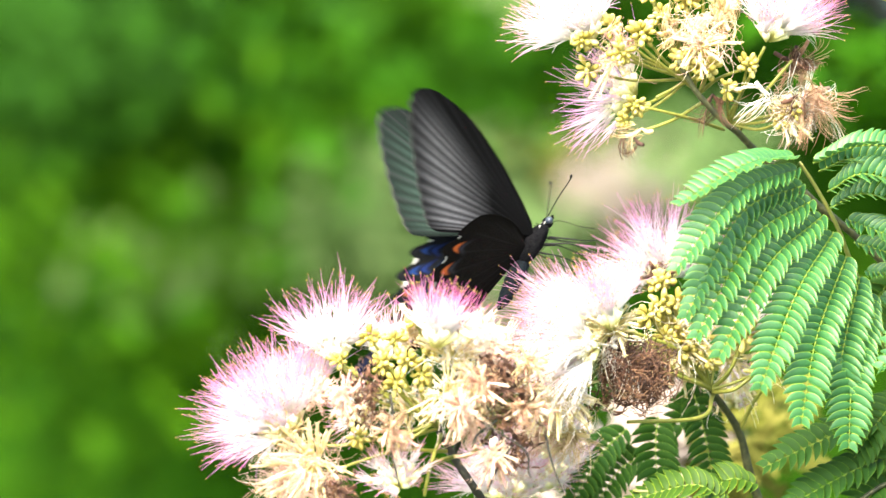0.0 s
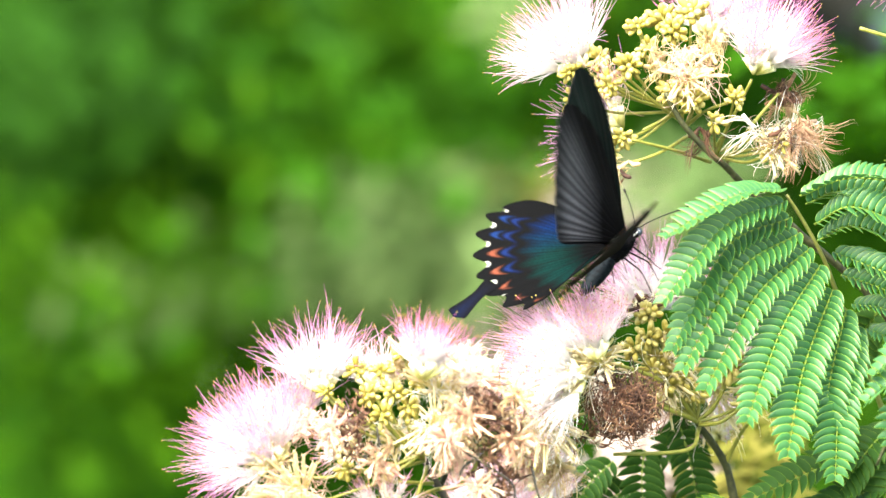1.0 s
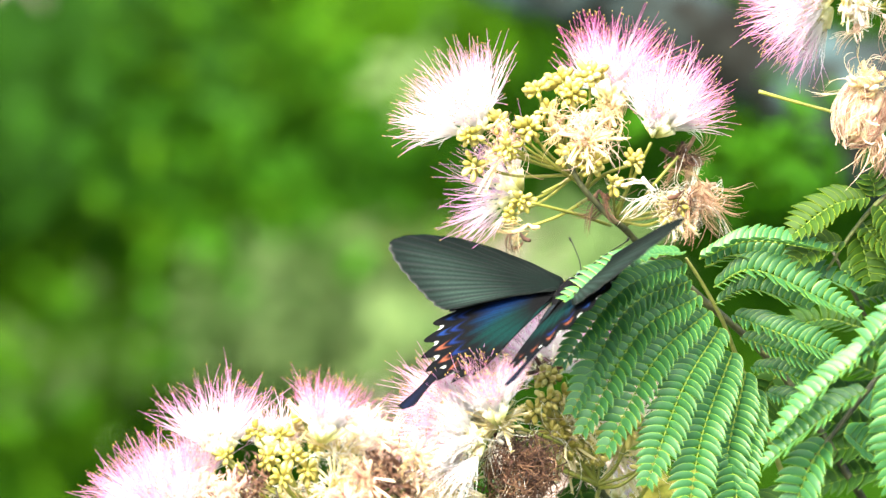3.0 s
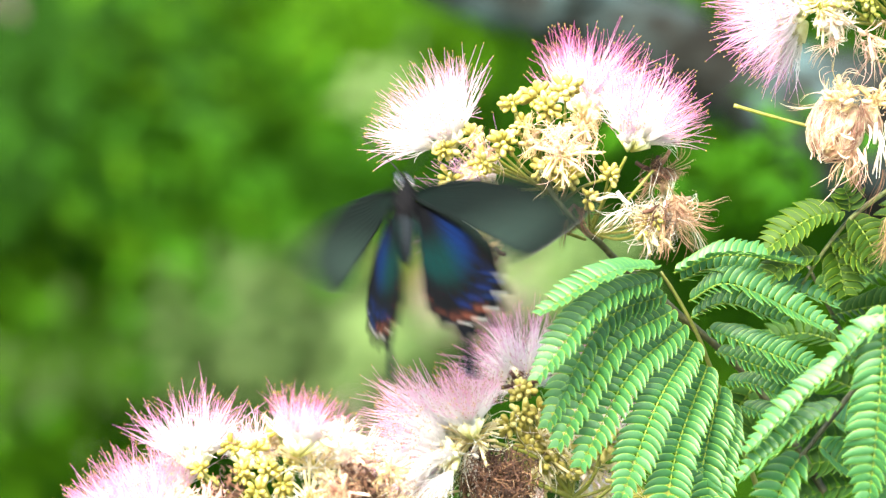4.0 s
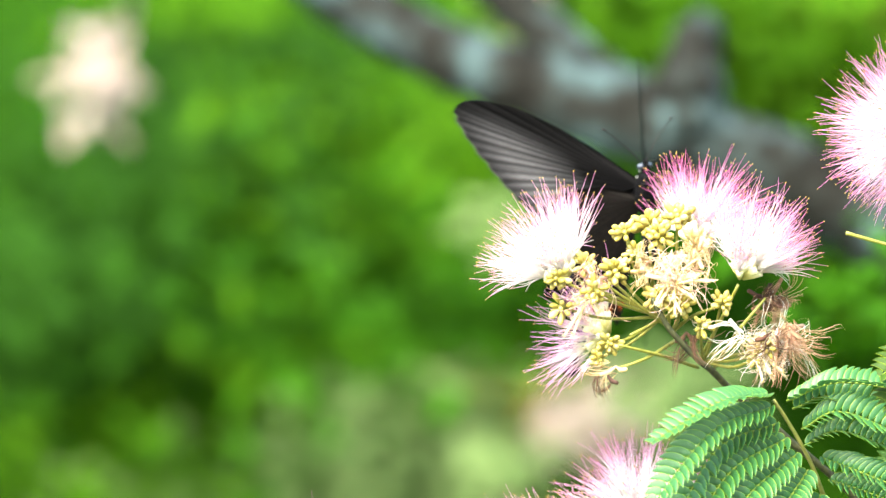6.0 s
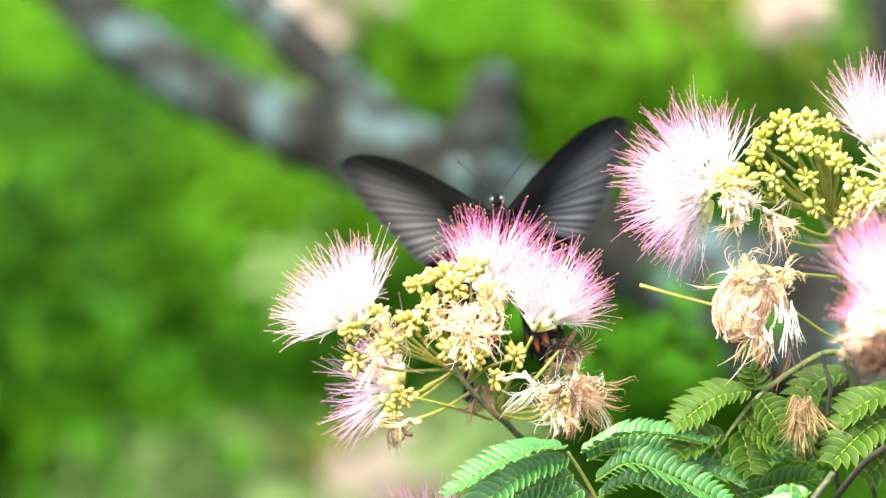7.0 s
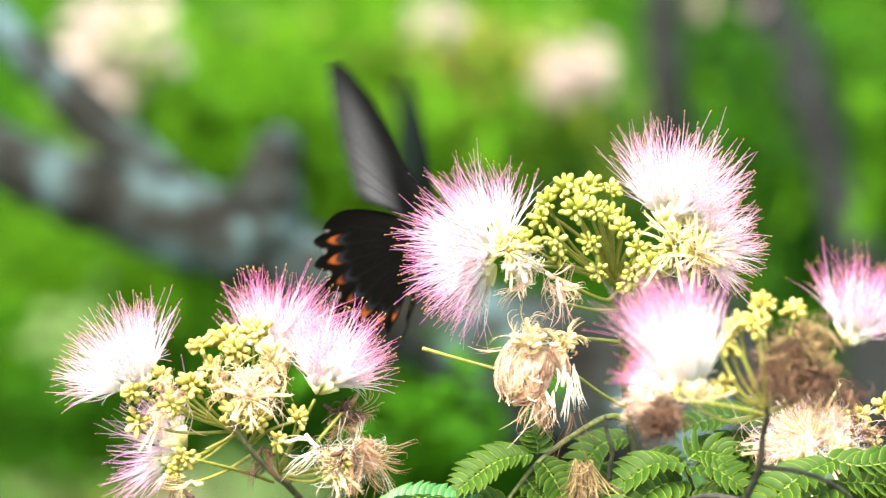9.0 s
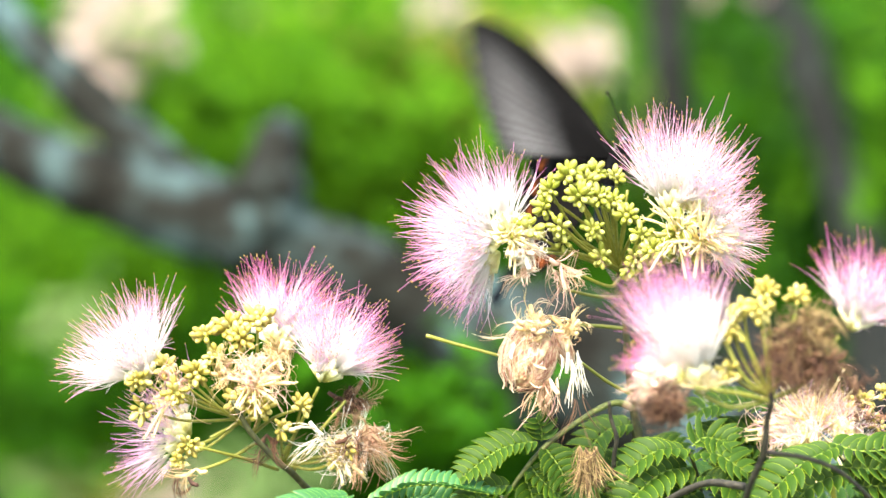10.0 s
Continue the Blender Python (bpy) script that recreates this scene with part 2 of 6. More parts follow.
def flower_head(parent, u, v, d, way, reach, spread, count, mat, seed, curl=0.38):
    """A tuft of florets: short tubes at the base, and under them the long filaments with their anthers."""
    rng = random.Random(seed)
    base, axis, reach, spread = at(u, v, d), ray(*way), reach * PX * 0.90, spread * 0.88
    calyx, silk, tips = Shape(), Shape(), Shape()
    florets = 22
    side, over = axis.orthogonal().normalized(), axis.cross(axis.orthogonal().normalized())
    for i in range(florets):
        # florets spread evenly over the cap, a little out of place
        cz = 1 - (i + 0.5) / florets * (1 - math.cos(radians(spread)))
        sz, turn = math.sqrt(max(0.0, 1 - cz * cz)), i * 2.39996 + rng.uniform(-0.35, 0.35)
        g = in_cone(rng, (axis * cz + (side * math.cos(turn) + over * math.sin(turn)) * sz).normalized(), 9)
        foot = base + g * 0.0012
        mid = base + g * rng.uniform(0.0065, 0.0095)
        calyx.tube([foot, foot.lerp(mid, 0.5), mid], [0.0005, 0.0011, 0.0013], 6)
        for k in range(int(count * 2.7) // florets):
            h = in_cone(rng, g, 17)
            far = reach * (rng.uniform(0.62, 1.08) if rng.random() < 0.93 else rng.uniform(1.05, 1.22))
            droop = (in_cone(rng, h, 88) - h * 0.3) * far * curl * rng.uniform(0.1, 1.0)
            wave = in_cone(rng, h, 89) * far * rng.uniform(0.03, 0.10)
            inner = rng.random() < 0.34
            far *= 0.62 if inner else 1.0
            pts = []
            for s in range(7):
                q = s / 6
                pts.append(mid * 1.0 + h * (far - 0.006) * q + droop * q * q * 0.6 + wave * math.sin(q * 4.2) * q)
            silk.tube(pts, [0.00016, 0.00016, 0.00014, 0.00012, 0.00009, 0.00007, 0.00005], 3, [s / 6 * (0.52 if inner else 1.0) for s in range(7)], cap=False)
            if rng.random() < 0.65 and not inner:
                tips.ball(pts[-1], 0.00020, 1.2, rings=3, sides=5)
    head = part("flower_head", calyx, FLORET, parent, "fresh flower head with a fan of silky filaments")
    part("filament_tuft", silk, mat, head, "silky filaments, white below and pink at the ends", kind="stuff")
    part("anther_dust", tips, ANTHER, head, "tiny golden anthers", kind="stuff")
    return head


bud_shape = Shape()
bud_shape.tube([Vector((x, 0, 0)) for x in (0, 0.0004, 0.0009, 0.0015, 0.0021, 0.0025, 0.0027)], [0.0003, 0.0006, 0.0010, 0.0012, 0.00115, 0.0007, 0.0002], 8)
BUD_MESH = bud_shape.mesh("bud", BUD)
BUD_MESH_GREEN = bud_shape.mesh("bud", BUD_GREEN)


def bud_cluster(parent, u, v, d, way, count, size, seed, mesh=BUD_MESH, spread=105):
    """A knob of small buds round the end of a stalk."""
    rng = random.Random(seed)
    c, axis = at(u, v, d), ray(*way)
    count = int(count * 1.45)
    knob = Shape()
    knob.ball(c, 0.0013 * size, 1.1, axis)
    head = part("bud_head", knob, STALK, parent, "tight knob of pale buds")
    for i in range(count):
        # even spread over a cap
        cz = 1 - (i + 0.5) / count * (1 - math.cos(radians(spread)))
        s, g = math.sqrt(max(0, 1 - cz * cz)), i * 2.39996 + rng.random() * 0.5
        side = axis.orthogonal().normalized()
        h = (axis * cz + (side * math.cos(g) + axis.cross(side) * math.sin(g)) * s).normalized()
        k = size * 0.86 * rng.uniform(0.7, 1.2)
        m = Matrix.Translation(c + h * 0.0013 * size) @ frame_of(h, Vector((0, 0, 1)) if abs(h.z) < 0.9 else Vector((1, 0, 0))) @ Matrix.Diagonal((k * rng.uniform(1.2, 2.0), k * 0.92, k * 0.92, 1))
        piece("bud", mesh, m, head)
    return head


def bud_stalk(parent, hub, tip, seed):
    """A thin stalk that bows from the twig's fork to a knob of buds."""
    rng = random.Random(seed)
    q = 0.55
    bow = [a + (b - a) * q for a, b in zip(hub, tip)]
    bow = (bow[0] + rng.uniform(-8, 8), bow[1] + rng.uniform(4, 16), bow[2] + 0.002)
    stem(parent, [hub, bow, (tip[0], tip[1], tip[2] + 0.001)], 0.00062, 0.00046, STALK)


def withered(parent, u, v, d, way, reach, count, mat, seed, curl=1.0, sag=0.4, name="withered_head", label="withered flower head with tangled threads", spread=75, thick=1.0, kind="", tubes=True):
    """Limp, curled threads and shrivelled tubes."""
    rng = random.Random(seed)
    base, axis, reach = at(u, v, d), ray(*way), reach * PX
    s = Shape()
    for i in range(max(3, int(count * 0.55))):
        p, h = base + in_cone(rng, axis, 90) * 0.003, in_cone(rng, axis, spread)
        turn = Vector([rng.uniform(-1, 1) for _ in range(3)]) * curl
        step = reach * rng.uniform(0.5, 1.1) / 9
        pts = [p.copy()]
        for k in range(9):
            h = (h + h.cross(turn) * 0.5 + Vector([rng.gauss(0, 0.13) for _ in range(3)]) * curl + Vector((0, 0, -sag * 0.25))).normalized()
            p = p + h * step
            pts.append(p.copy())
        for j in range(rng.choice((2, 4, 6, 8))):
            stray, bow = Vector([rng.gauss(0, 1) for _ in range(3)]) * reach * 0.08, Vector([rng.gauss(0, 1) for _ in range(3)]) * reach * 0.035
            r = rng.uniform(0.00005, 0.00011) * thick
            s.tube([q + stray * (k / 9) ** 1.5 + bow * math.sin(k * 0.35) for k, q in enumerate(pts)], [r * 1.2] * 4 + [r] * 4 + [r * 0.5] * 2, 3)
    for i in range(count // 8 if tubes else 0):
        h = in_cone(rng, axis, 95)
        mid = base + h * rng.uniform(0.005, 0.009)
        s.tube([base, base.lerp(mid, 0.5) + Vector((0, 0, -0.0008)), mid], [0.0004, 0.0008, 0.0007], 6)
    return part(name, s, mat, parent, label, kind=kind)


def spent_head(parent, u, v, d, way, reach, count, threads, seed, spread=70, tube=SPENT_TUBE, thread=WITHER_WHITE):
    """A head past its best: a bunch of cream floret tubes with split ends, and a few limp threads."""
    rng = random.Random(seed)
    base, axis, reach = at(u, v, d), ray(*way), reach * PX
    cups, limp = Shape(), Shape()
    for i in range(int(count * 2.4)):
        h = in_cone(rng, axis, spread)
        long = reach * rng.uniform(0.4, 0.85)
        lean = in_cone(rng, h, 88) * long * 0.9 + Vector((0, 0, -long * rng.uniform(0.1, 0.5)))
        line = [base + h * long * q + lean * q * q for q in (0.05, 0.3, 0.6, 0.85, 1.0)]
        cups.tube(line, [0.0002, 0.00028, 0.00036, 0.00050, 0.00044], 6, cap=False)
        for k in range(5):  # the split rim
            g = in_cone(rng, h, 60)
            cups.tube([line[-1], line[-1] + g * 0.0006, line[-1] + g * 0.0013], [0.00022, 0.00018, 0.00006], 3)
    for i in range(int(threads * 4.0)):
        p, h = base + in_cone(rng, axis, spread) * reach * 0.8, in_cone(rng, axis, spread + 25)
        turn = Vector([rng.uniform(-1, 1) for _ in range(3)]) * 0.5
        pts = [p.copy()]
        for k in range(9):
            h = (h + h.cross(turn) * 0.5 + Vector([rng.gauss(0, 0.12) for _ in range(3)]) + Vector((0, 0, -0.10))).normalized()
            p = p + h * reach * rng.uniform(0.10, 0.17)
            pts.append(p.copy())
        limp.tube(pts, [0.00009] * 5 + [0.00006] * 5, 3)
    head = part("spent_head", cups, tube, parent, "cream floret tubes of a spent flower head")
    part("limp_threads", limp, thread, head, "limp curling threads", kind="stuff")
    return head


def crumpled(parent, u, v, d, reach, count, mat, seed, label="dry brown crumpled petals"):
    """Dry shrivelled scraps: bent ribbons with a rolled edge."""
    rng = random.Random(seed)
    c, reach = at(u, v, d), reach * PX
    s = Shape()
    for i in range(int(count * 1.2)):
        p = c + Vector([rng.gauss(0, 0.38) for _ in range(3)]) * reach
        h = Vector((rng.gauss(0, 0.8), rng.gauss(0, 0.6), rng.gauss(-0.5, 0.9))).normalized()
        w = h.orthogonal().normalized()
        turn = Vector([rng.uniform(-1, 1) for _ in range(3)])
        rows, width = 9, reach * rng.uniform(0.04, 0.13)
        verts, vals = [], []
        for k in range(rows):
            h = (h + h.cross(turn) * 0.45).normalized()
            w = (w + h.cross(w) * rng.uniform(-0.5, 0.5)).normalized()
            p = p + h * reach * 0.13
            q = width * math.sin(math.pi * (k + 0.4) / rows)
            n = h.cross(w)
            verts += [p - w * q, p + n * q * 0.5, p + w * q]
            vals += [0.3, 0.6, 0.3]
        faces = []
        for k in range(rows - 1):
            o = k * 3
            faces += [(o, o + 1, o + 4, o + 3), (o + 1, o + 2, o + 5, o + 4)]
        s.add(verts, faces, vals)
    return part("withered_petals", s, mat, parent, label)


def tangle(parent, u, v, d, radius, count, mat, seed, label="round brown dead head of curled threads"):
    """A ball of dry curled threads, each a piece of a small ring."""
    rng = random.Random(seed)
    c, radius = at(u, v, d), radius * PX
    s = Shape()
    for i in range(count):
        mid_ring = c + in_cone(rng, Vector((0, 0, 1)), 180) * radius * rng.uniform(0.35, 0.85)
        ax = in_cone(rng, Vector((0, 0, 1)), 180)
        side = ax.orthogonal().normalized()
        over, r, g0, span = ax.cross(side), radius * rng.uniform(0.12, 0.34), rng.uniform(0, 6.28), rng.uniform(2.0, 5.6)
        pts = []
        for k in range(10):
            g = g0 + span * k / 9
            pts.append(mid_ring + (side * math.cos(g) + over * math.sin(g)) * r * (1 + 0.3 * math.sin(k * 1.7)) + ax * r * 0.5 * k / 9)
        s.tube(pts, rng.uniform(0.00010, 0.00022), 4)
    return part("withered_head", s, mat, parent, label)


def pouch(parent, u, v, d, wide, tall, count, mat, seed, label="drooping faded head, its threads stuck together", lean=0.0):
    """A faded head that hangs like a small bag: limp ribbons down its sides, with loose ends below."""
    rng = random.Random(seed)
    c, wide, tall = at(u, v, d), wide * PX, tall * PX
    s = Shape()
    # the bag itself, creased lengthways
    rows, ring, start = 14, 40, rng.uniform(0, 6)
    verts, faces = [], []
    for j in range(rows + 1):
        lat = -1.5 + 3.0 * j / rows
        for k in range(ring):
            lon = 2 * math.pi * k / ring
            crease = 0.80 + 0.15 * math.sin(lon * 5 + start + lat * 1.9) + 0.11 * math.sin(lon * 11 - lat * 2.6) + 0.10 * math.sin(lat * 4 + lon * 2) + rng.uniform(-0.03, 0.03)
            w = math.cos(lat) ** 0.7 * crease * (1.0 + 0.12 * math.sin(lon + start))
            verts.append(c + Vector((math.cos(lon) * wide * w + tall * 0.08 * math.sin(lat * 1.4), math.sin(lon) * wide * 0.8 * w, -math.sin(lat) * tall * (0.92 + 0.07 * math.sin(lon * 5)))))
    for j in range(rows):
        for k in range(ring):
            o, p1 = j * ring + k, j * ring + (k + 1) % ring
            faces.append((o, o + ring, p1 + ring, p1))
    s.add([c + (p - c) * 0.92 for p in verts], faces, [0.5] * len(verts))
    bag, s = s, Shape()
    for i in range(count * 5):
        # one lock runs from the crown down over the side, and swings loose below
        lon0, twist, rr = rng.uniform(0, 2 * math.pi), rng.gauss(0, 0.5), rng.uniform(0.78, 1.06)
        a0, a1 = rng.uniform(-1.5, -0.3), rng.uniform(0.1, 1.75)
        for j in range(rng.choice((2, 3, 4))):
            d_lon, wob, g = rng.gauss(0, 0.09), rng.uniform(0.05, 0.32), rng.uniform(0, 6.28)
            pts = []
            for k in range(9):
                q = k / 8
                lat, lon = a0 + (a1 - a0) * q, lon0 + d_lon + twist * q + wob * math.sin(q * 6 + g)
                w = math.cos(min(lat, 1.42)) ** 0.7 * rr
                pts.append(c + Vector((math.cos(lon) * wide * w + tall * 0.08 * math.sin(lat * 1.4), math.sin(lon) * wide * 0.8 * w, -math.sin(min(lat, 1.5)) * tall * rr - max(0.0, lat - 1.3) * tall * 0.4)))
            s.tube(pts, rng.uniform(0.00006, 0.00015), 3, cap=False)
    turn = Matrix.Rotation(radians(lean), 3, "Y")
    for one in (bag, s):
        one.v = [c + turn @ (p - c) for p in one.v]
    head = part("withered_head", bag, FADED_BAG, parent, label)
    part("limp_threads", s, mat, head, "threads stuck to the bag", kind="stuff")
    return head


def stem(parent, pts, r0, r1, mat, name="stalk", label="", sides=7, n=6):
    """A tapered, slightly knobbly stem through bearings (u, v, depth)."""
    rng = random.Random(int(pts[0][0] * 7 + pts[-1][1]))
    line = bend([at(*p) for p in pts], n)
    k = len(line) - 1
    rad = [(r0 + (r1 - r0) * i / k) * rng.uniform(0.93, 1.09) for i in range(k + 1)]
    s = Shape()
    s.tube(line, rad, sides)
    return part(name, s, mat, parent, label)


# ---- feather leaves ----
leaflet_values = [(0.0, 0.10, -0.12), (0.07, 0.40, -0.42), (0.22, 0.50, -0.58), (0.45, 0.54, -0.58), (0.66, 0.62, -0.40), (0.84, 0.72, -0.02), (0.95, 0.78, 0.42)]


def leaflet_lists():
    """One sickle-shaped leaflet, 1 long along x: straight before, rounded behind, with a raised midline and a thin pale rim."""
    v, f, val = [], [], []
    for x, hi, lo in leaflet_values:
        c, z = (hi + lo) / 2, -0.13 * x * x
        v += [Vector((x, lo * 0.30, z - 0.010)), Vector((x, (c + (lo - c) * 0.83) * 0.30, z)), Vector((x, (c + (hi - c) * 0.4) * 0.30, z + 0.016)), Vector((x, (c + (hi - c) * 0.83) * 0.30, z)), Vector((x, hi * 0.30, z - 0.010))]
        val += [1.0, 0.30, 0.10, 0.30, 1.0]
    v.append(Vector((1.02, 0.25, -0.15)))
    val.append(1.0)
    for i in range(len(leaflet_values) - 1):
        o = i * 5
        f += [(o + k, o + k + 5, o + k + 6, o + k + 1) for k in range(4)]
    o = (len(leaflet_values) - 1) * 5
    f += [(o + k, len(v) - 1, o + k + 1) for k in range(4)]
    return v, f, val


LEAF_V, LEAF_F, LEAF_A = leaflet_lists()
leaf_meshes = {}


def leaflet_mesh(mat):
    if mat.name not in leaf_meshes:
        s = Shape()
        s.add(LEAF_V, LEAF_F, LEAF_A)
        leaf_meshes[mat.name] = s.mesh("leaflet", mat, value_name="edge")
    return leaf_meshes[mat.name]


def pinna(parent, pts, normal, pairs, size, mat, seed, single=False, lift=12.0):
    """One rib of a feather leaf with its two rows of leaflets; single: each leaflet an object of its own."""
    rng = random.Random(seed)
    pairs, size = round(pairs * 0.94), size * 0.98
    line = bend([at(*p) for p in pts], 14)
    total = len(line) - 1
    rib = Shape()
    rib.tube(line, [0.00042 - 0.00026 * i / total for i in range(total + 1)], 5)
    ob = part("pinna", rib, PINNA_RIB, parent, "feather of small paired leaflets")
    ORIGIN[ob] = ORIGIN[parent]
    rest = Shape()
    normal = Vector(normal).normalized()
    step = sum((line[i + 1] - line[i]).length for i in range(total)) / pairs
    done, want = 0.0, step * 0.5
    for i in range(total):
        seg = line[i + 1] - line[i]
        while want <= done + seg.length:
            q = (want - done) / seg.length
            p, way = line[i].lerp(line[i + 1], q), seg.normalized()
            s = (i + q) / total
            k = size * PX * min(1.0, 0.62 + s * 2.2, 0.35 + (1 - s) * 2.6)
            out = way.cross(normal).normalized()
            for hand in (1, -1):
                a = radians(lift + rng.uniform(-6, 6))
                h = (out * hand * math.cos(a) + normal * math.sin(a) * 1.0 + way * rng.uniform(0.24, 0.38)).normalized()
                nz = normal * math.cos(a) - out * hand * math.sin(a) + way * rng.uniform(0.10, 0.34)
                m = Matrix.Translation(p + normal * 0.0002) @ frame_of(h, nz) @ Matrix.Diagonal((k, k * hand * step / (0.30 * k) * rng.uniform(0.86, 0.98), k, 1))
                if single:
                    piece("leaflet", leaflet_mesh(mat), m, ob)
                else:
                    rest.add([m @ x for x in LEAF_V], LEAF_F if hand > 0 else [f[::-1] for f in LEAF_F], LEAF_A)
            want += step
        done += seg.length
    if rest.v:
        part("leaflet_fringe", rest, mat, ob, value_name="edge", kind="stuff")
    return ob


# ---- the setting: ground, far greenery, the silk tree's trunk and limbs ----
GROUND = material("grassy_soil", [(0.300, (0.012, 0.022, 0.005)), (0.500, (0.018, 0.038, 0.007)), (0.700, (0.030, 0.034, 0.014))], "noise", 3.0, 0.9, 0.0, 0.5)
BARK = material("mossy_bark", [(0.36, (0.0030, 0.0028, 0.0022)), (0.48, (0.0090, 0.0098, 0.0086)), (0.56, (0.019, 0.029, 0.030)), (0.66, (0.042, 0.072, 0.078))], "noise", 38.0, 0.9, 0.0, 0.8, spec=0.1)
HAZE_GREEN = material("far_wood", [(0.30, (0.0066, 0.0262, 0.0012)), (0.5, (0.0165, 0.0525, 0.0020)), (0.7, (0.0310, 0.0800, 0.0028))], "noise", 2.2, 0.9, spec=0.05)


def far_leaf(name, a, b):
    return material(name, [(0.0, a), (1.0, b)], "island", 30, 0.8, 0.35, spec=0.08)


# shade and sunlight are put into the dark and lime leaf colours
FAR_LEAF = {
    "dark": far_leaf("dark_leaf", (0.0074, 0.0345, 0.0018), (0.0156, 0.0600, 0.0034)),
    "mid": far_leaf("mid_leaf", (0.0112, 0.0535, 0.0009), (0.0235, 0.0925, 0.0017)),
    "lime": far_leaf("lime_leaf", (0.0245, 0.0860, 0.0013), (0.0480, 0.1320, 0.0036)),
    # pale: bright sky gaps and leaf glints, put into a leaf colour
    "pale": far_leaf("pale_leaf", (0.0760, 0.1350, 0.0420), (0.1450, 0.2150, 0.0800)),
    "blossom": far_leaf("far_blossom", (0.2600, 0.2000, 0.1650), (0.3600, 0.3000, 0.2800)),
    # a glow of sun put into the leaf colour
    "sunny": far_leaf("sun_tint_leaf", (0.1150, 0.1950, 0.0150), (0.2050, 0.2900, 0.0320)),
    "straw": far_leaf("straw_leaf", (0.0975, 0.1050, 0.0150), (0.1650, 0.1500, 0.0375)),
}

ground_shape = Shape()
steps = [-400, -100, -30, -10, -4, -1, 2, 5, 8, 12, 20, 40, 120, 400]
for gy in steps:
    for gx in steps:
        ground_shape.v.append(Vector((gx, gy, 0.0)))
        ground_shape.a.append(0.5)
for j in range(len(steps) - 1):
    for i in range(len(steps) - 1):
        o = j * len(steps) + i
        ground_shape.f.append((o, o + 1, o + 1 + len(steps), o + len(steps)))
ground = new("ground", ground_shape.mesh("ground", GROUND))
tagged(ground, "grassy soil under the silk trees", "ground", kind="structure")


def far_leaves(name, label, patches, size, seed, category="foliage"):
    """Loose leaves in drifts: patches of (u, v, depth, spread across, spread down, spread in depth, count, tint)."""
    rng = random.Random(seed)
    tints = sorted({p[7] for p in patches})
    for tint in tints:
        s = Shape()
        for u, v, d, su, sv, sd, count, tn in patches:
            if tn != tint:
                continue
            for i in range(int(count * (3.4 if size > 0.023 else 1.0))):
                dd = d + rng.gauss(0, sd)
                c = at(u + rng.gauss(0, su), v + rng.gauss(0, sv), dd)
                way = Vector((rng.uniform(-1, 1), rng.uniform(-1, 1), rng.uniform(-0.9, 0.35))).normalized()
                nrm = Vector((rng.gauss(0, 0.5), rng.gauss(-0.45, 0.5), 1)).normalized()
                m = Matrix.Translation(c) @ frame_of(way, nrm)
                k = size * rng.uniform(0.6, 1.4)
                s.add([m @ (Vector(p) * k) for p in ((0, 0, 0), (0.35, 0.2, 0.03), (0.35, -0.2, 0.03), (0.75, 0.13, -0.02), (0.75, -0.13, -0.02), (1, 0, -0.09))],
                      [(0, 2, 1), (1, 2, 4, 3), (3, 4, 5)], [0.5] * 6)
        solo(name, s, FAR_LEAF[tint], label[tint], category, "stuff")


# the far wood closes the view; leaves stand before it
wood = Shape()
rng = random.Random(5)
for j in range(13):
    for i in range(41):
        x, z = -16 + 0.8 * i, -0.2 + 0.75 * j
        wood.v.append(Vector((x, 10.5 + 0.5 * math.sin(i * 1.3) + rng.uniform(-0.5, 0.5) - 0.02 * (x * x) * 0.6 + (0.9 if j > 8 else 0) * (j - 8) * 0.4, z + (rng.uniform(-0.3, 0.3) if j else 0))))
        wood.a.append(0.5)
for j in range(12):
    for i in range(40):
        o = j * 41 + i
        wood.f.append((o, o + 1, o + 42, o + 41))
backdrop = new("backdrop", wood.mesh("backdrop", HAZE_GREEN))
tagged(backdrop, "dense green wood behind the silk tree", "foliage", kind="structure")

LABEL = {"dark": "deep green leaves with shade put into the colour", "mid": "mid green leaves of the wood", "lime": "yellow-green leaves with sunlight put into the colour", "pale": "pale grey-green leaves standing for bright gaps and glints",
         "blossom": "far pale pink silk tree blossom", "straw": "straw-coloured leaves and faded blossom", "sunny": "bright yellow-green leaves tinted as if sunlit"}
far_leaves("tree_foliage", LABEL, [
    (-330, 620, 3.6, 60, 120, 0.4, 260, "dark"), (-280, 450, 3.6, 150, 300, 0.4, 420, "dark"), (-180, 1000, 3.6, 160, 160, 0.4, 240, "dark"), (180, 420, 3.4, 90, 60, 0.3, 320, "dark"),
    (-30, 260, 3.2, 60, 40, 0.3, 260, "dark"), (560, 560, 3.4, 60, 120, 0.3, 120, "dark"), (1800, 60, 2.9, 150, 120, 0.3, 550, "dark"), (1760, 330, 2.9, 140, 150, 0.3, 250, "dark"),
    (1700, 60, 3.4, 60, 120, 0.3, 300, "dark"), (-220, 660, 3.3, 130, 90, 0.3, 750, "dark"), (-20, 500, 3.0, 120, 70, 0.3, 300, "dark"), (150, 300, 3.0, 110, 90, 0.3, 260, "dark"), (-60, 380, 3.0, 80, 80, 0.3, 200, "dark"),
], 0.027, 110)
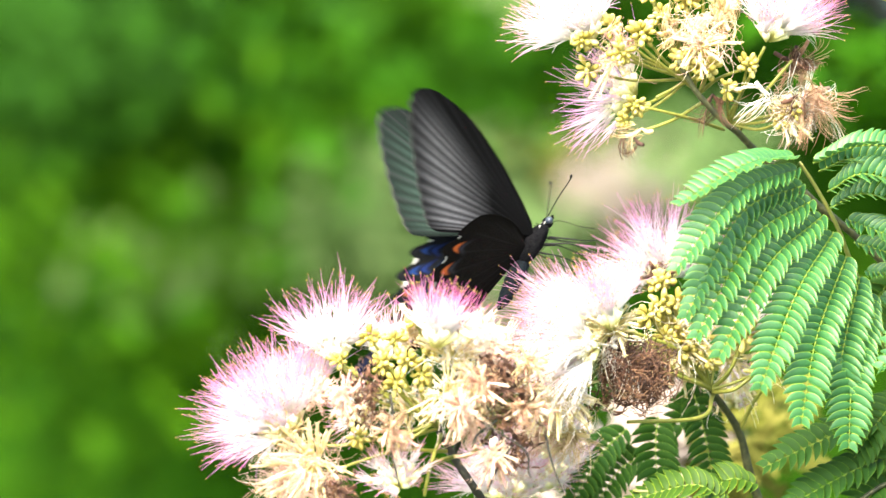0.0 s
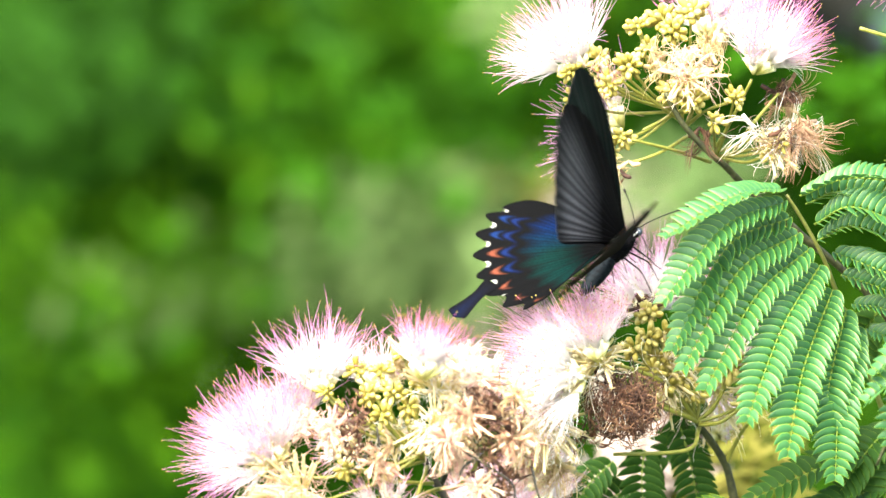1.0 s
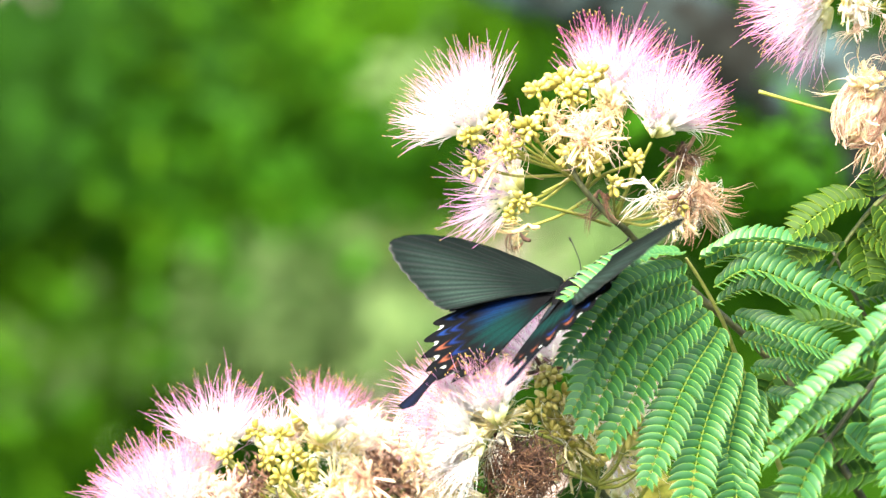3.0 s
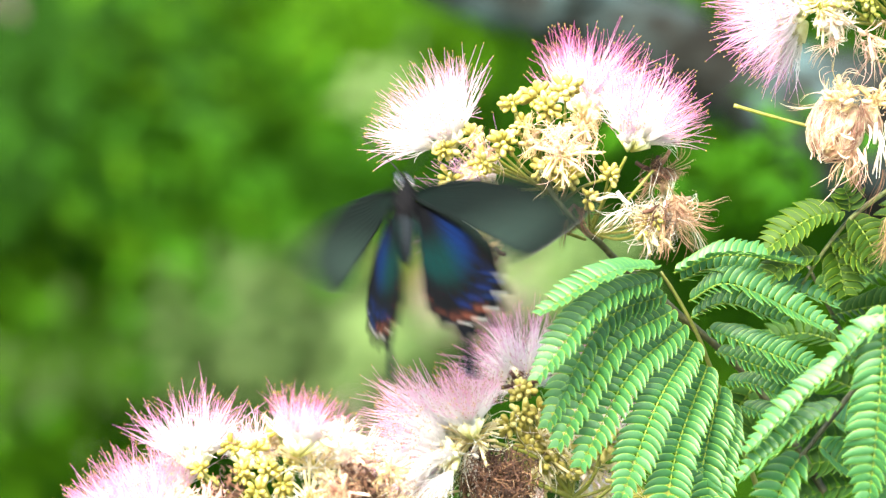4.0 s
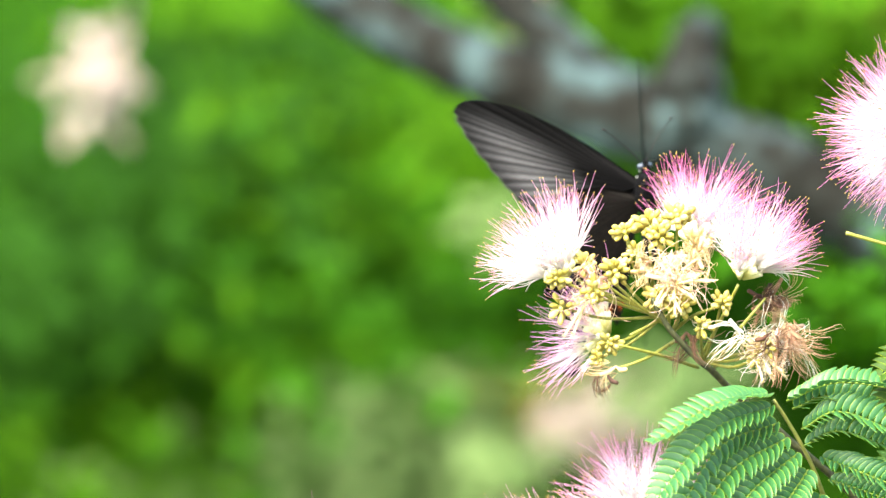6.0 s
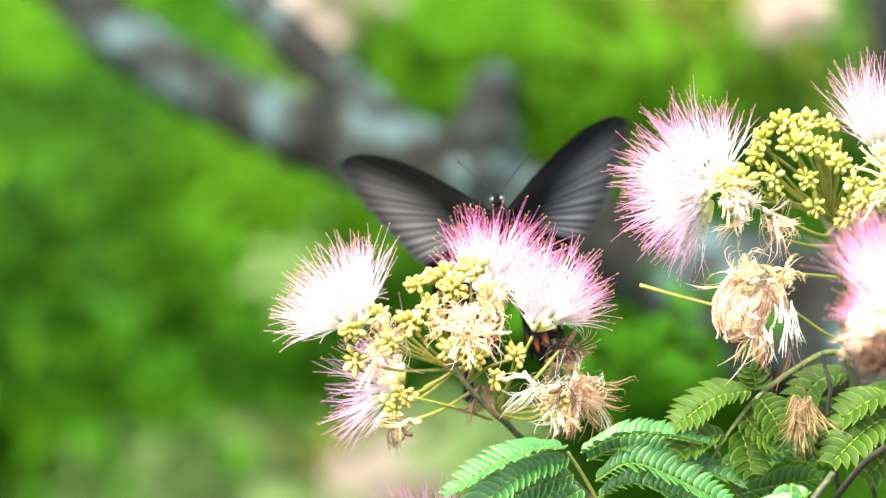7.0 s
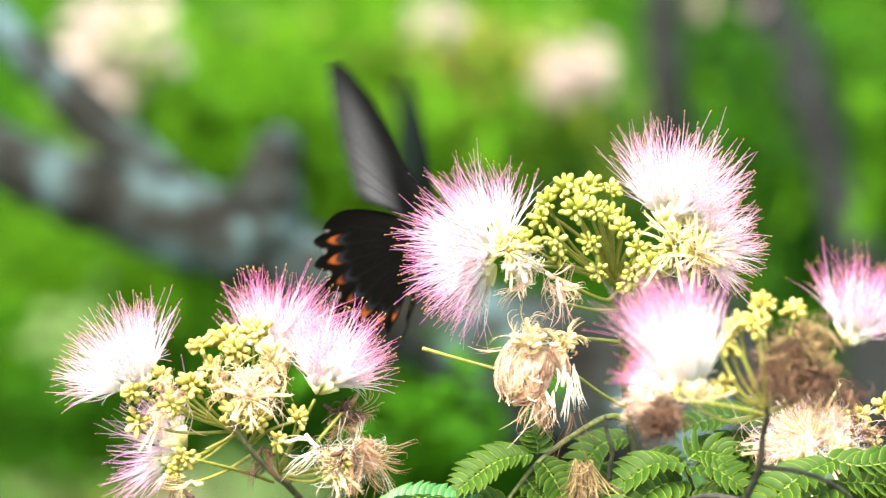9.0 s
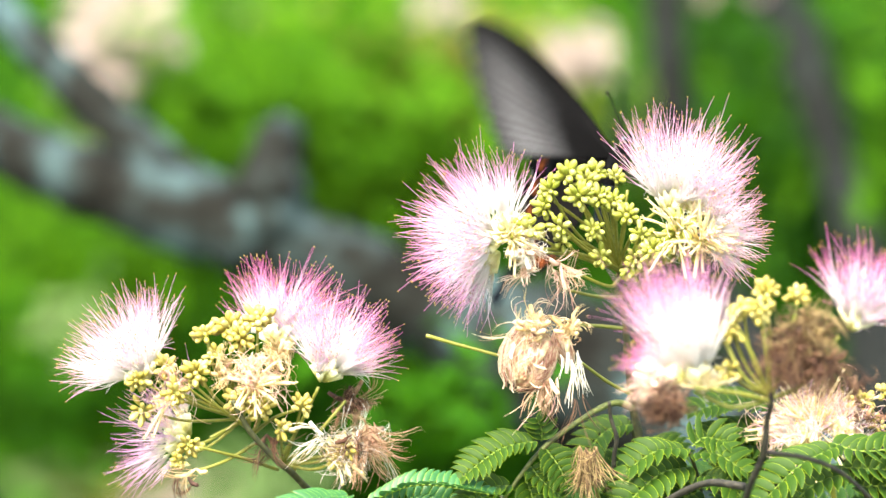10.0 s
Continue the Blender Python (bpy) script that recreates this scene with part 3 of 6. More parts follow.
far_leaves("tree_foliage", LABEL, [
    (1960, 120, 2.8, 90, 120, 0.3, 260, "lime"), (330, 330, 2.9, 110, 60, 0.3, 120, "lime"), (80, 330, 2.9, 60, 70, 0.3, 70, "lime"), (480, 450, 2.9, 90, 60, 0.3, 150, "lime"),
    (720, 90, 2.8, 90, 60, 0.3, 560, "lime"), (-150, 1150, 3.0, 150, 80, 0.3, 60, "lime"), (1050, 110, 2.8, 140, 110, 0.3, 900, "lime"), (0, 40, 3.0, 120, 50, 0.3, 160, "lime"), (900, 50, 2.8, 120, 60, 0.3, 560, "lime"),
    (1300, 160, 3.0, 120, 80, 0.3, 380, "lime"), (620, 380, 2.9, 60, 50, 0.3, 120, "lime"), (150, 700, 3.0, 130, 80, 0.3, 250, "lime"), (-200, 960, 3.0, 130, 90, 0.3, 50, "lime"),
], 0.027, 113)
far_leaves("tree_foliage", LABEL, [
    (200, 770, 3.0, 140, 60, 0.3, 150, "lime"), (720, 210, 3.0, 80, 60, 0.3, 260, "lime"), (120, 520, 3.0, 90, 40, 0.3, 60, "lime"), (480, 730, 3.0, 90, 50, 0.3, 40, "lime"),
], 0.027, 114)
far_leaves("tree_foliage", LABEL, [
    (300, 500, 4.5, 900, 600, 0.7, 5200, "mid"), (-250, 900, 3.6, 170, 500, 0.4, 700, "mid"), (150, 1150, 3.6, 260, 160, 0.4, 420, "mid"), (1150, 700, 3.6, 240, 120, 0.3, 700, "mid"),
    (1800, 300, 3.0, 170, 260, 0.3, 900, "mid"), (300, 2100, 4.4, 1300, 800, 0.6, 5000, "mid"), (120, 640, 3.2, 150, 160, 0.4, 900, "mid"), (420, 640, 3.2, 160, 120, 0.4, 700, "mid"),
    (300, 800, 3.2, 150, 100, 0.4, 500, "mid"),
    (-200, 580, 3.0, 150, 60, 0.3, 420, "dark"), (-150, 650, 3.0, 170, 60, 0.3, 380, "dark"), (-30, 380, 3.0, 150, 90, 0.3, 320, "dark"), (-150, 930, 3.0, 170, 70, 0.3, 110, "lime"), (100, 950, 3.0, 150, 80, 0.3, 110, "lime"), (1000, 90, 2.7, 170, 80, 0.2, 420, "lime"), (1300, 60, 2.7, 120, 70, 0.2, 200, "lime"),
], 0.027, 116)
far_leaves("far_blossom", LABEL, [
    (560, 30, 2.2, 18, 42, 0.05, 420, "blossom"), (650, -50, 2.2, 18, 26, 0.05, 60, "blossom"), (-180, 230, 2.2, 25, 40, 0.05, 120, "blossom"), (1405, 22, 2.2, 15, 18, 0.05, 150, "blossom"),
    (1180, -70, 2.2, 22, 12, 0.05, 26, "blossom"), (1690, -100, 2.2, 40, 10, 0.05, 12, "blossom"), (640, 860, 2.2, 30, 30, 0.05, 50, "blossom"), (720, 850, 2.4, 50, 30, 0.05, 90, "blossom"), (475, 1060, 2.4, 45, 45, 0.05, 80, "blossom"),
], 0.022, 120, "blossom")
# pale leaf patches painted in for bright gaps in the foliage
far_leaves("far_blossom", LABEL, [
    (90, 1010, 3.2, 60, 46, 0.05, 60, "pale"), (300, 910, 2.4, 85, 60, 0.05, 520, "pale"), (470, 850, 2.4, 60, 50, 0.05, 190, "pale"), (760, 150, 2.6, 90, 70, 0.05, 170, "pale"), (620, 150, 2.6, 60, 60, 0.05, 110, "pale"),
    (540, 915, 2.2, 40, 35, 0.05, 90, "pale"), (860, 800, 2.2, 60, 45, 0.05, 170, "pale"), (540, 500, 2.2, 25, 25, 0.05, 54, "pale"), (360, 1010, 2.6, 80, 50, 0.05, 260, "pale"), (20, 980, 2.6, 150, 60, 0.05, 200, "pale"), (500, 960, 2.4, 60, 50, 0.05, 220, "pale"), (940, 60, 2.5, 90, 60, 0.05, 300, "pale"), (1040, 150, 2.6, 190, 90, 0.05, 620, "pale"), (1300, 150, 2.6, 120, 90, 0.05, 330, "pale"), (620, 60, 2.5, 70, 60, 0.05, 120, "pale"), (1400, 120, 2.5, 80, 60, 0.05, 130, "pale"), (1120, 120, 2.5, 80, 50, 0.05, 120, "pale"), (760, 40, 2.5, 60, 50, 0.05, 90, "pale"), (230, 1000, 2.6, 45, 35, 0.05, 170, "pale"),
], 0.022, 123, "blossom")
far_leaves("far_blossom", LABEL, [
    (330, 800, 3.2, 50, 40, 0.05, 26, "straw"), (1275, 10, 2.4, 40, 30, 0.05, 50, "straw"), (1250, 130, 2.4, 60, 36, 0.05, 70, "straw"), (1240, 60, 2.4, 90, 50, 0.05, 240, "straw"), (1150, 20, 2.4, 60, 30, 0.05, 60, "straw"), (610, 800, 2.3, 40, 30, 0.05, 30, "straw"),
], 0.022, 126, "blossom")
# sun glow painted in as brighter yellow-green leaves
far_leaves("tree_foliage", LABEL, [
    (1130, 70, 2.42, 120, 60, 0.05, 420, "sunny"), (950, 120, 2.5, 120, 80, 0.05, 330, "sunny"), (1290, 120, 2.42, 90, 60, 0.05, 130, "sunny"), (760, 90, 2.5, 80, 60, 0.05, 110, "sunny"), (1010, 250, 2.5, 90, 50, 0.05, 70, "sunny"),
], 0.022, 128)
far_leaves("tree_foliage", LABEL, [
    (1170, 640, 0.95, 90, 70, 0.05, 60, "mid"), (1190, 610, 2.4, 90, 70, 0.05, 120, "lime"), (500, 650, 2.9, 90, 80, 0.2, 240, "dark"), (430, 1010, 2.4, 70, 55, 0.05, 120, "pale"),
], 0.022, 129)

far_leaves("faded_blossom", LABEL, [
    (780, 1285, 0.30, 40, 40, 0.03, 150, "blossom"), (890, 1330, 0.30, 45, 40, 0.03, 150, "straw"), (640, 1360, 0.25, 50, 30, 0.03, 150, "blossom"), (960, 1260, 0.32, 35, 50, 0.03, 90, "straw"), (840, 1220, 0.32, 30, 30, 0.03, 50, "blossom"),
], 0.014, 13, "blossom")

# the tree that bears it all: trunk beyond the view, limbs crossing behind
tree = thing("silk_tree", (1.9, 1.9, 0.0), "old silk tree with mossy grey bark and forking limbs", "tree")


# a darker bark for the two upright limbs at the right
BARK_DARK = material("near_black_bark", [(0.36, (0.0030, 0.0030, 0.0026)), (0.6, (0.0075, 0.0090, 0.0085)), (0.75, (0.016, 0.022, 0.021))], "noise", 42.0, 0.9, 0.0, 0.8, spec=0.1)


def limb(name, pts, label, mat=BARK, seed=1, sides=12):
    """A rough tapered limb through (x, y, z, radius)."""
    rng = random.Random(seed)
    line = bend([p[:3] for p in pts], 8)
    rads = bend([(p[3], 0, 0) for p in pts], 8)
    s = Shape()
    s.tube(line, [r.x * 0.96 * rng.uniform(0.87, 1.14) for r in rads], sides)
    return part(name, s, mat, tree, label)


def reach_to(u, v, d, r):
    return (*at(u, v, d), r)


limb("trunk", [(1.9, 1.9, -0.05, 0.16), (1.86, 1.88, 0.3, 0.125), (1.75, 1.8, 0.75, 0.11), (1.55, 1.65, 1.1, 0.10), reach_to(2400, 1250, 1.25, 0.075)], "leaning grey trunk", sides=16)
limb("limb", [reach_to(2400, 1250, 1.25, 0.07), reach_to(1900, 860, 1.22, 0.05), reach_to(1330, 560, 1.2, 0.036), reach_to(1060, 440, 1.2, 0.024), reach_to(860, 350, 1.2, 0.024), reach_to(640, 285, 1.22, 0.019), reach_to(420, 200, 1.25, 0.017), reach_to(240, 90, 1.28, 0.016), reach_to(90, -40, 1.3, 0.015), reach_to(-250, -330, 1.35, 0.012)], "thick limb with blue-grey lichen", seed=2)
limb("limb", [reach_to(820, 330, 1.2, 0.019), reach_to(690, 240, 1.23, 0.014), reach_to(570, 130, 1.25, 0.013), reach_to(430, -10, 1.28, 0.011), reach_to(250, -200, 1.3, 0.009)], "forked limb with lichen", seed=3)
limb("broken_stub", [reach_to(870, 340, 1.19, 0.020), reach_to(868, 250, 1.19, 0.017), reach_to(885, 180, 1.2, 0.013), reach_to(905, 140, 1.2, 0.006)], "short broken stub", seed=4)
limb("limb", [reach_to(1900, 860, 1.4, 0.03), reach_to(1640, 400, 2.0, 0.012), reach_to(1575, 60, 2.1, 0.013), reach_to(1560, -400, 2.2, 0.012)], "upright dark limb", BARK_DARK, 6)
limb("limb", [reach_to(2000, 700, 1.6, 0.035), reach_to(1890, 300, 2.0, 0.014), reach_to(1815, 40, 2.1, 0.017), reach_to(1700, -200, 2.3, 0.015)], "leaning dark limb", BARK_DARK, 7)
# the bough below the view that carries blossoms and leaves
limb("bough", [reach_to(2400, 1250, 1.25, 0.05), (0.62, 0.7, 1.27, 0.04), (0.42, 0.5, 1.28, 0.03), (0.22, 0.12, 1.31, 0.014), (0.05, 0.05, 1.33, 0.010), (-0.06, 0.03, 1.35, 0.007)], "grey bough under the blossoms", TWIG_DARK, 8)


# ---- blossoms; bearings of each group are counted from a corner of its own ----
def low(x, y, d=0.0):
    return (x - 401.5, y + 532.1, d)


def high(x, y, d=0.0):
    return (x + 394.7, y - 91.8, d)


def mid(x, y, d=0.0):
    return (x - 233.7, y + 369.8, d)


# the upper cluster, on a green twig that rises behind the large leaf
UP = 0.018
upper = thing("flower_cluster", at(1010, 1000, 0.03), "open cluster of pink and white silk flowers with knobs of buds", "flower cluster", "silk tree blossoms")
stem(upper, [(1330, 1250, 0.05), (1180, 1020, 0.05), (1040, 890, 0.035), (945, 808, 0.03), (905, 768, 0.02), (880, 748, 0.015), (835, 700, 0.01), (815, 668, 0.008), (800, 640, 0.006)], 0.0014, 0.0008, TWIG, "twig", "green-brown twig with pale specks", 8)
for pts in [[(884, 746, 0.014), (915, 690, 0.006), (952, 616, -0.002)], [(890, 745, 0.014), (950, 722, 0.01), (1032, 692, 0.01)], [(892, 752, 0.014), (960, 738, 0.008), (1010, 732, 0.005)],
                  [(905, 768, 0.018), (950, 700, 0.0), (1000, 640, -0.002)], [(880, 762, 0.015), (820, 742, 0.004), (740, 722, -0.008)], [(845, 712, 0.012), (790, 745, 0.0), (735, 765, -0.006)],
                  [(830, 692, 0.01), (780, 655, 0.0), (730, 610, -0.003)], [(828, 692, 0.01), (835, 640, 0.0), (858, 590, 0.01), (875, 545, 0.014)], [(835, 700, 0.01), (870, 672, 0.0), (915, 655, -0.004)]]:
    stem(upper, [(u, v, d + UP) for u, v, d in pts], 0.00065, 0.0005, STALK)
for pts in [[(815, 668, 0.008), (800, 600, 0.0), (832, 525, 0.0)], [(805, 655, 0.008), (770, 590, 0.0), (755, 535, -0.003)], [(815, 668, 0.008), (740, 640, 0.004), (665, 605, 0.002)],
                  [(835, 695, 0.01), (845, 680, 0.0), (850, 662, -0.004)], [(820, 675, 0.01), (790, 690, 0.0), (760, 705, -0.004)]]:
    stem(upper, [(u, v, d + UP) for u, v, d in pts], 0.00065, 0.0005, STALK)
flower_head(upper, 652, 604, 0.022, (-0.62, -0.72, -0.25), 165, 62, 380, FILAMENT_PALE, 21)
flower_head(upper, 726, 706, 0.036, (-0.86, -0.34, 0.0), 150, 78, 150, FILAMENT_LILAC, 22, 0.3)
flower_head(upper, 872, 545, 0.034, (0.25, -0.95, 0.12), 165, 68, 340, FILAMENT_DEEP, 23)
flower_head(upper, 955, 608, 0.014, (0.42, -0.85, -0.2), 165, 62, 400, FILAMENT, 24)
spent_head(upper, 985, 738, 0.020, (0.35, -0.45, -0.5), 46, 11, 20, 225, 80)
withered(upper, 1010, 712, 0.024, (0.55, -0.5, -0.3), 150, 26, WITHER_WHITE, 25, 1.3, 0.7, spread=100, thick=0.9)
withered(upper, 1035, 685, 0.018, (0.45, 0.85, -0.2), 115, 60, WITHER_FADED, 26, 0.8, 0.9, spread=50)
withered(upper, 1010, 700, 0.016, (0.2, 0.9, -0.3), 90, 18, WITHER_BROWN, 226, 0.9, 0.9, spread=60, thick=1.2)
withered(upper, 1000, 640, 0.026, (0.5, 0.6, -0.2), 70, 50, WITHER_FADED, 227, 0.8, 0.8)
withered(upper, 1005, 640, 0.022, (0.2, -0.2, -0.4), 50, 40, WITHER_BROWN, 27, 1.2, 0.6, spread=120)
spent_head(upper, 838, 615, 0.012, (0.2, -0.5, -0.6), 60, 16, 22, 228, 75, thread=WITHER_PINK)
withered(upper, 835, 600, 0.012, (0.1, -0.3, -0.6), 85, 36, WITHER_PINK, 28, 1.0, 0.2, spread=120)
withered(upper, 705, 605, 0.012, (-0.3, 0.2, -0.5), 80, 34, WITHER_PINK, 29, 0.9, 0.2, spread=120)
spent_head(upper, 690, 640, 0.014, (-0.4, 0.1, -0.7), 45, 8, 10, 229, 75, thread=WITHER_PINK)
withered(upper, 735, 760, 0.012, (-0.6, 0.35, -0.2), 60, 16, WITHER_CREAM, 30, 0.8, 0.6)
withered(upper, 720, 775, 0.012, (-0.7, 0.5, -0.2), 75, 8, WITHER_BROWN, 330, 1.2, 0.5, thick=1.3)
withered(upper, 785, 585, 0.014, (0.1, -0.2, -0.6), 80, 30, WITHER_CREAM, 128, 1.0, 0.2, spread=130)
withered(upper, 880, 560, 0.014, (0.1, -0.4, -0.6), 60, 60, WITHER_CREAM, 129, 0.8, 0.1, spread=110, thick=1.3)
withered(upper, 960, 700, 0.012, (-0.4, 0.3, -0.3), 90, 14, WITHER_WHITE, 130, 0.7, 0.6, spread=100)
withered(upper, 860, 700, 0.018, (-0.1, 0.8, -0.2), 80, 16, WITHER_BROWN, 31, 0.8, 0.9, thick=1.4)
for i, (u, v, d, way, n, k) in enumerate([(752, 524, -0.004, (-0.4, -0.8, -0.3), 9, 1.0), (795, 512, 0.0, (-0.2, -0.8, -0.4), 14, 1.15), (845, 500, 0.0, (0.2, -0.8, -0.4), 16, 1.2),
                  (812, 530, -0.006, (0, -0.2, -0.9), 12, 1.0), (632, 604, -0.01, (-0.5, 0.1, -0.8), 14, 1.0), (680, 580, -0.004, (0, -0.6, -0.6), 10, 1.0),
                  (735, 592, -0.01, (0.1, -0.2, -0.9), 18, 1.1), (700, 625, -0.01, (-0.2, 0.3, -0.9), 12, 1.0), (770, 560, -0.004, (-0.3, -0.6, -0.5), 7, 0.9),
                  (848, 652, -0.006, (0.2, -0.4, -0.7), 18, 1.05), (812, 640, -0.008, (-0.1, -0.1, -0.9), 14, 1.0)], 0):
    bud_cluster(upper, u, v, d + UP, way, n, k, 300 + i)
    bud_stalk(upper, (818, 672, 0.008 + UP) if u < 880 else (890, 752, 0.014 + UP), (u, v, d + UP), i)
for i, (u, v, d, way, n, k) in enumerate([(922, 650, -0.006, (0.5, -0.5, -0.6), 14, 0.9), (885, 688, -0.006, (0.8, 0.0, -0.5), 9, 0.95), (640, 655, -0.004, (-0.5, 0.3, -0.6), 8, 1.1), (722, 718, -0.006, (-0.1, 0.3, -0.9), 12, 1.0), (708, 744, -0.004, (-0.4, 0.5, -0.6), 8, 0.9),
                  (1002, 728, -0.002, (0.1, 0.2, -0.9), 9, 0.8), (985, 745, 0.0, (-0.4, 0.5, -0.6), 7, 0.85)], 11):
    bud_cluster(upper, u, v, d + UP, way, n, k, 300 + i)
    bud_stalk(upper, (818, 672, 0.008 + UP) if u < 880 else (890, 752, 0.014 + UP), (u, v, d + UP), i)

# the right-hand cluster with the green buds
right = thing("flower_cluster", at(*high(1130, 900, 0.03)), "tall cluster of pink silk flowers round many green buds", "flower cluster", "silk tree blossoms")
stem(right, [high(1250, 1130, 0.06), high(1165, 900, 0.05), high(1135, 830, 0.045), high(1115, 745, 0.04), high(1105, 640, 0.035), high(1095, 540, 0.03), high(1088, 488, 0.02), high(1080, 440, 0.015)], 0.0018, 0.0009, TWIG, "twig", "grey-green twig", 8)
for pts in [[(1092, 500, .02), (1010, 470, .01), (920, 462, 0)], [(1092, 505, .02), (1040, 480, .012), (960, 470, .002)], [(1090, 490, .02), (1060, 440, .01), (1010, 360, 0)],
                  [(1088, 488, .02), (1040, 430, .01), (975, 380, 0)], [(1090, 490, .02), (1120, 430, .012), (1165, 392, .008)], [(1092, 495, .02), (1150, 470, .008), (1235, 432, 0)],
                  [(1088, 488, .02), (1075, 400, .012), (1050, 345, .004)], [(1090, 492, .02), (1030, 455, .01), (975, 440, 0)], [(1094, 550, .03), (1050, 548, .02), (1005, 538, .01)],
                  [(1096, 605, .032), (1050, 600, .025), (1000, 598, .01)]]:
    stem(right, [high(*p) for p in pts], 0.0007, 0.0005, STALK)
for pts in [[(748, 617, .0), (800, 632, .002), (905, 660, .004)], [(1112, 722, .038), (1070, 700, .025), (1018, 662, .01)], [(1092, 515, .02), (1070, 530, .01), (1000, 500, 0)],
                  [(1088, 488, .02), (1098, 420, .008), (1105, 360, .004)], [(1090, 490, .02), (1130, 455, .005), (1160, 440, -.004)]]:
    stem(right, [high(*p) for p in pts], 0.0007, 0.0005, STALK)


def put(fn, parent, x, y, d, *rest, **more):
    return fn(parent, *high(x, y, d), *rest, **more)


put(flower_head, right, 886, 446, -0.004, (-0.84, -0.30, -0.3), 184, 62, 420, FILAMENT, 41, 0.3)
put(flower_head, right, 890, 445, 0.004, (0.0, -0.95, 0.1), 165, 30, 34, FILAMENT, 141, 0.2)
put(flower_head, right, 880, 465, 0.004, (-0.62, 0.70, -0.15), 150, 28, 90, FILAMENT, 42)
put(flower_head, right, 1178, 402, 0.004, (0.12, -0.93, -0.25), 178, 60, 460, FILAMENT_PALE, 43)
put(flower_head, right, 1235, 440, -0.002, (0.75, -0.12, -0.45), 118, 62, 280, FILAMENT_PALE, 44)
put(flower_head, right, 1215, 410, 0.002, (0.5, -0.75, -0.3), 140, 50, 200, FILAMENT_PALE, 144)
put(spent_head, right, 1195, 440, -0.006, (0.2, -0.5, -0.7), 60, 20, 6, 344, 70)
put(spent_head, right, 1235, 450, -0.010, (0.3, -0.1, -0.8), 50, 16, 8, 345, 70, thread=WITHER_FADED)
put(spent_head, right, 898, 440, -0.010, (0.5, -0.2, -0.6), 44, 22, 4, 245, 70)
put(withered, right, 920, 462, -0.010, (0.3, 0.5, -0.5), 60, 40, WITHER_WHITE, 246, 1.0, 0.3, spread=90, thick=1.2)
put(withered, right, 930, 480, -0.008, (0.1, 0.7, -0.5), 70, 14, WITHER_PINK, 45, 0.9, 0.6, spread=70)
put(withered, right, 985, 490, 0.0, (0.2, 0.8, -0.4), 90, 30, WITHER_PINK, 46, 1.0, 0.8)
put(pouch, right, 928, 656, 0.0, 52, 58, 16, WITHER_DRAPE, 47, lean=32)
put(pouch, right, 990, 640, 0.006, 18, 34, 10, WITHER_DRAPE, 148, label="second limp lock of the faded head", lean=-12)
put(withered, right, 935, 610, -0.004, (-0.5, -0.75, -0.3), 80, 40, WITHER_DRAPE, 348, 0.9, 0.6, spread=60)
put(withered, right, 950, 700, 0.0, (0.1, 0.9, -0.2), 75, 20, WITHER_FADED, 149, 0.5, 0.8, spread=50)
put(withered, right, 945, 600, -0.004, (-0.3, -0.4, -0.5), 60, 60, WITHER_CREAM, 48, 1.2, 0.4, spread=110, thick=1.2)
put(withered, right, 1010, 720, 0.0, (0.15, 0.95, -0.1), 110, 6, WITHER_BROWN, 249, 0.4, 1.0, spread=14)
put(flower_head, right, 1185, 398, 0.006, (0.35, -0.9, -0.1), 225, 46, 24, FILAMENT_PALE, 243, 0.15)
put(withered, right, 1000, 645, -0.002, (0.25, 0.9, -0.3), 85, 10, WITHER_WHITE, 49, 0.3, 0.9, spread=30, thick=1.5)
put(withered, right, 1000, 605, -0.004, (0.3, -0.1, -0.7), 50, 40, WITHER_CREAM, 349, 1.3, 0.3, spread=110, thick=1.2)
put(crumpled, right, 1002, 620, -0.006, 20, 14, WITHER_FADED, 350, label="dry brown scraps")
put(withered, right, 965, 690, -0.002, (0.15, 0.95, -0.3), 130, 8, WITHER_PINK, 351, 0.4, 0.9, spread=18)
put(crumpled, right, 930, 650, -0.002, 44, 16, WITHER_PINK, 50, label="limp pinkish dry petals")
for i, (x, y, d, way, n, k) in enumerate([(1000, 335, -.004, (-.2, -.8, -.3), 13, 1.15), (968, 362, -.004, (-.7, -.4, -.4), 12, 1.0), (1045, 330, .004, (.1, -.9, -.3), 14, 1.0),
                  (1020, 372, -.01, (0, -.3, -.9), 14, 1.0), (985, 425, -.006, (-.5, .2, -.7), 12, 1.0), (960, 390, -.004, (-.8, .1, -.4), 10, 1.0),
                  (1055, 375, -.006, (.2, -.4, -.8), 12, .95), (1085, 340, .01, (.3, -.8, -.3), 10, .9), (1105, 405, .0, (.4, -.4, -.7), 16, 1.0),
                  (1045, 430, -.006, (-.1, .1, -.9), 10, .9), (1170, 445, -.006, (.3, .4, -.8), 14, 1.0)], 0):
    put(bud_cluster, right, x, y, d, way, n, k, 400 + i, BUD_MESH_GREEN)
    bud_stalk(right, high(1090, 500, 0.018), high(x, y, d), i)
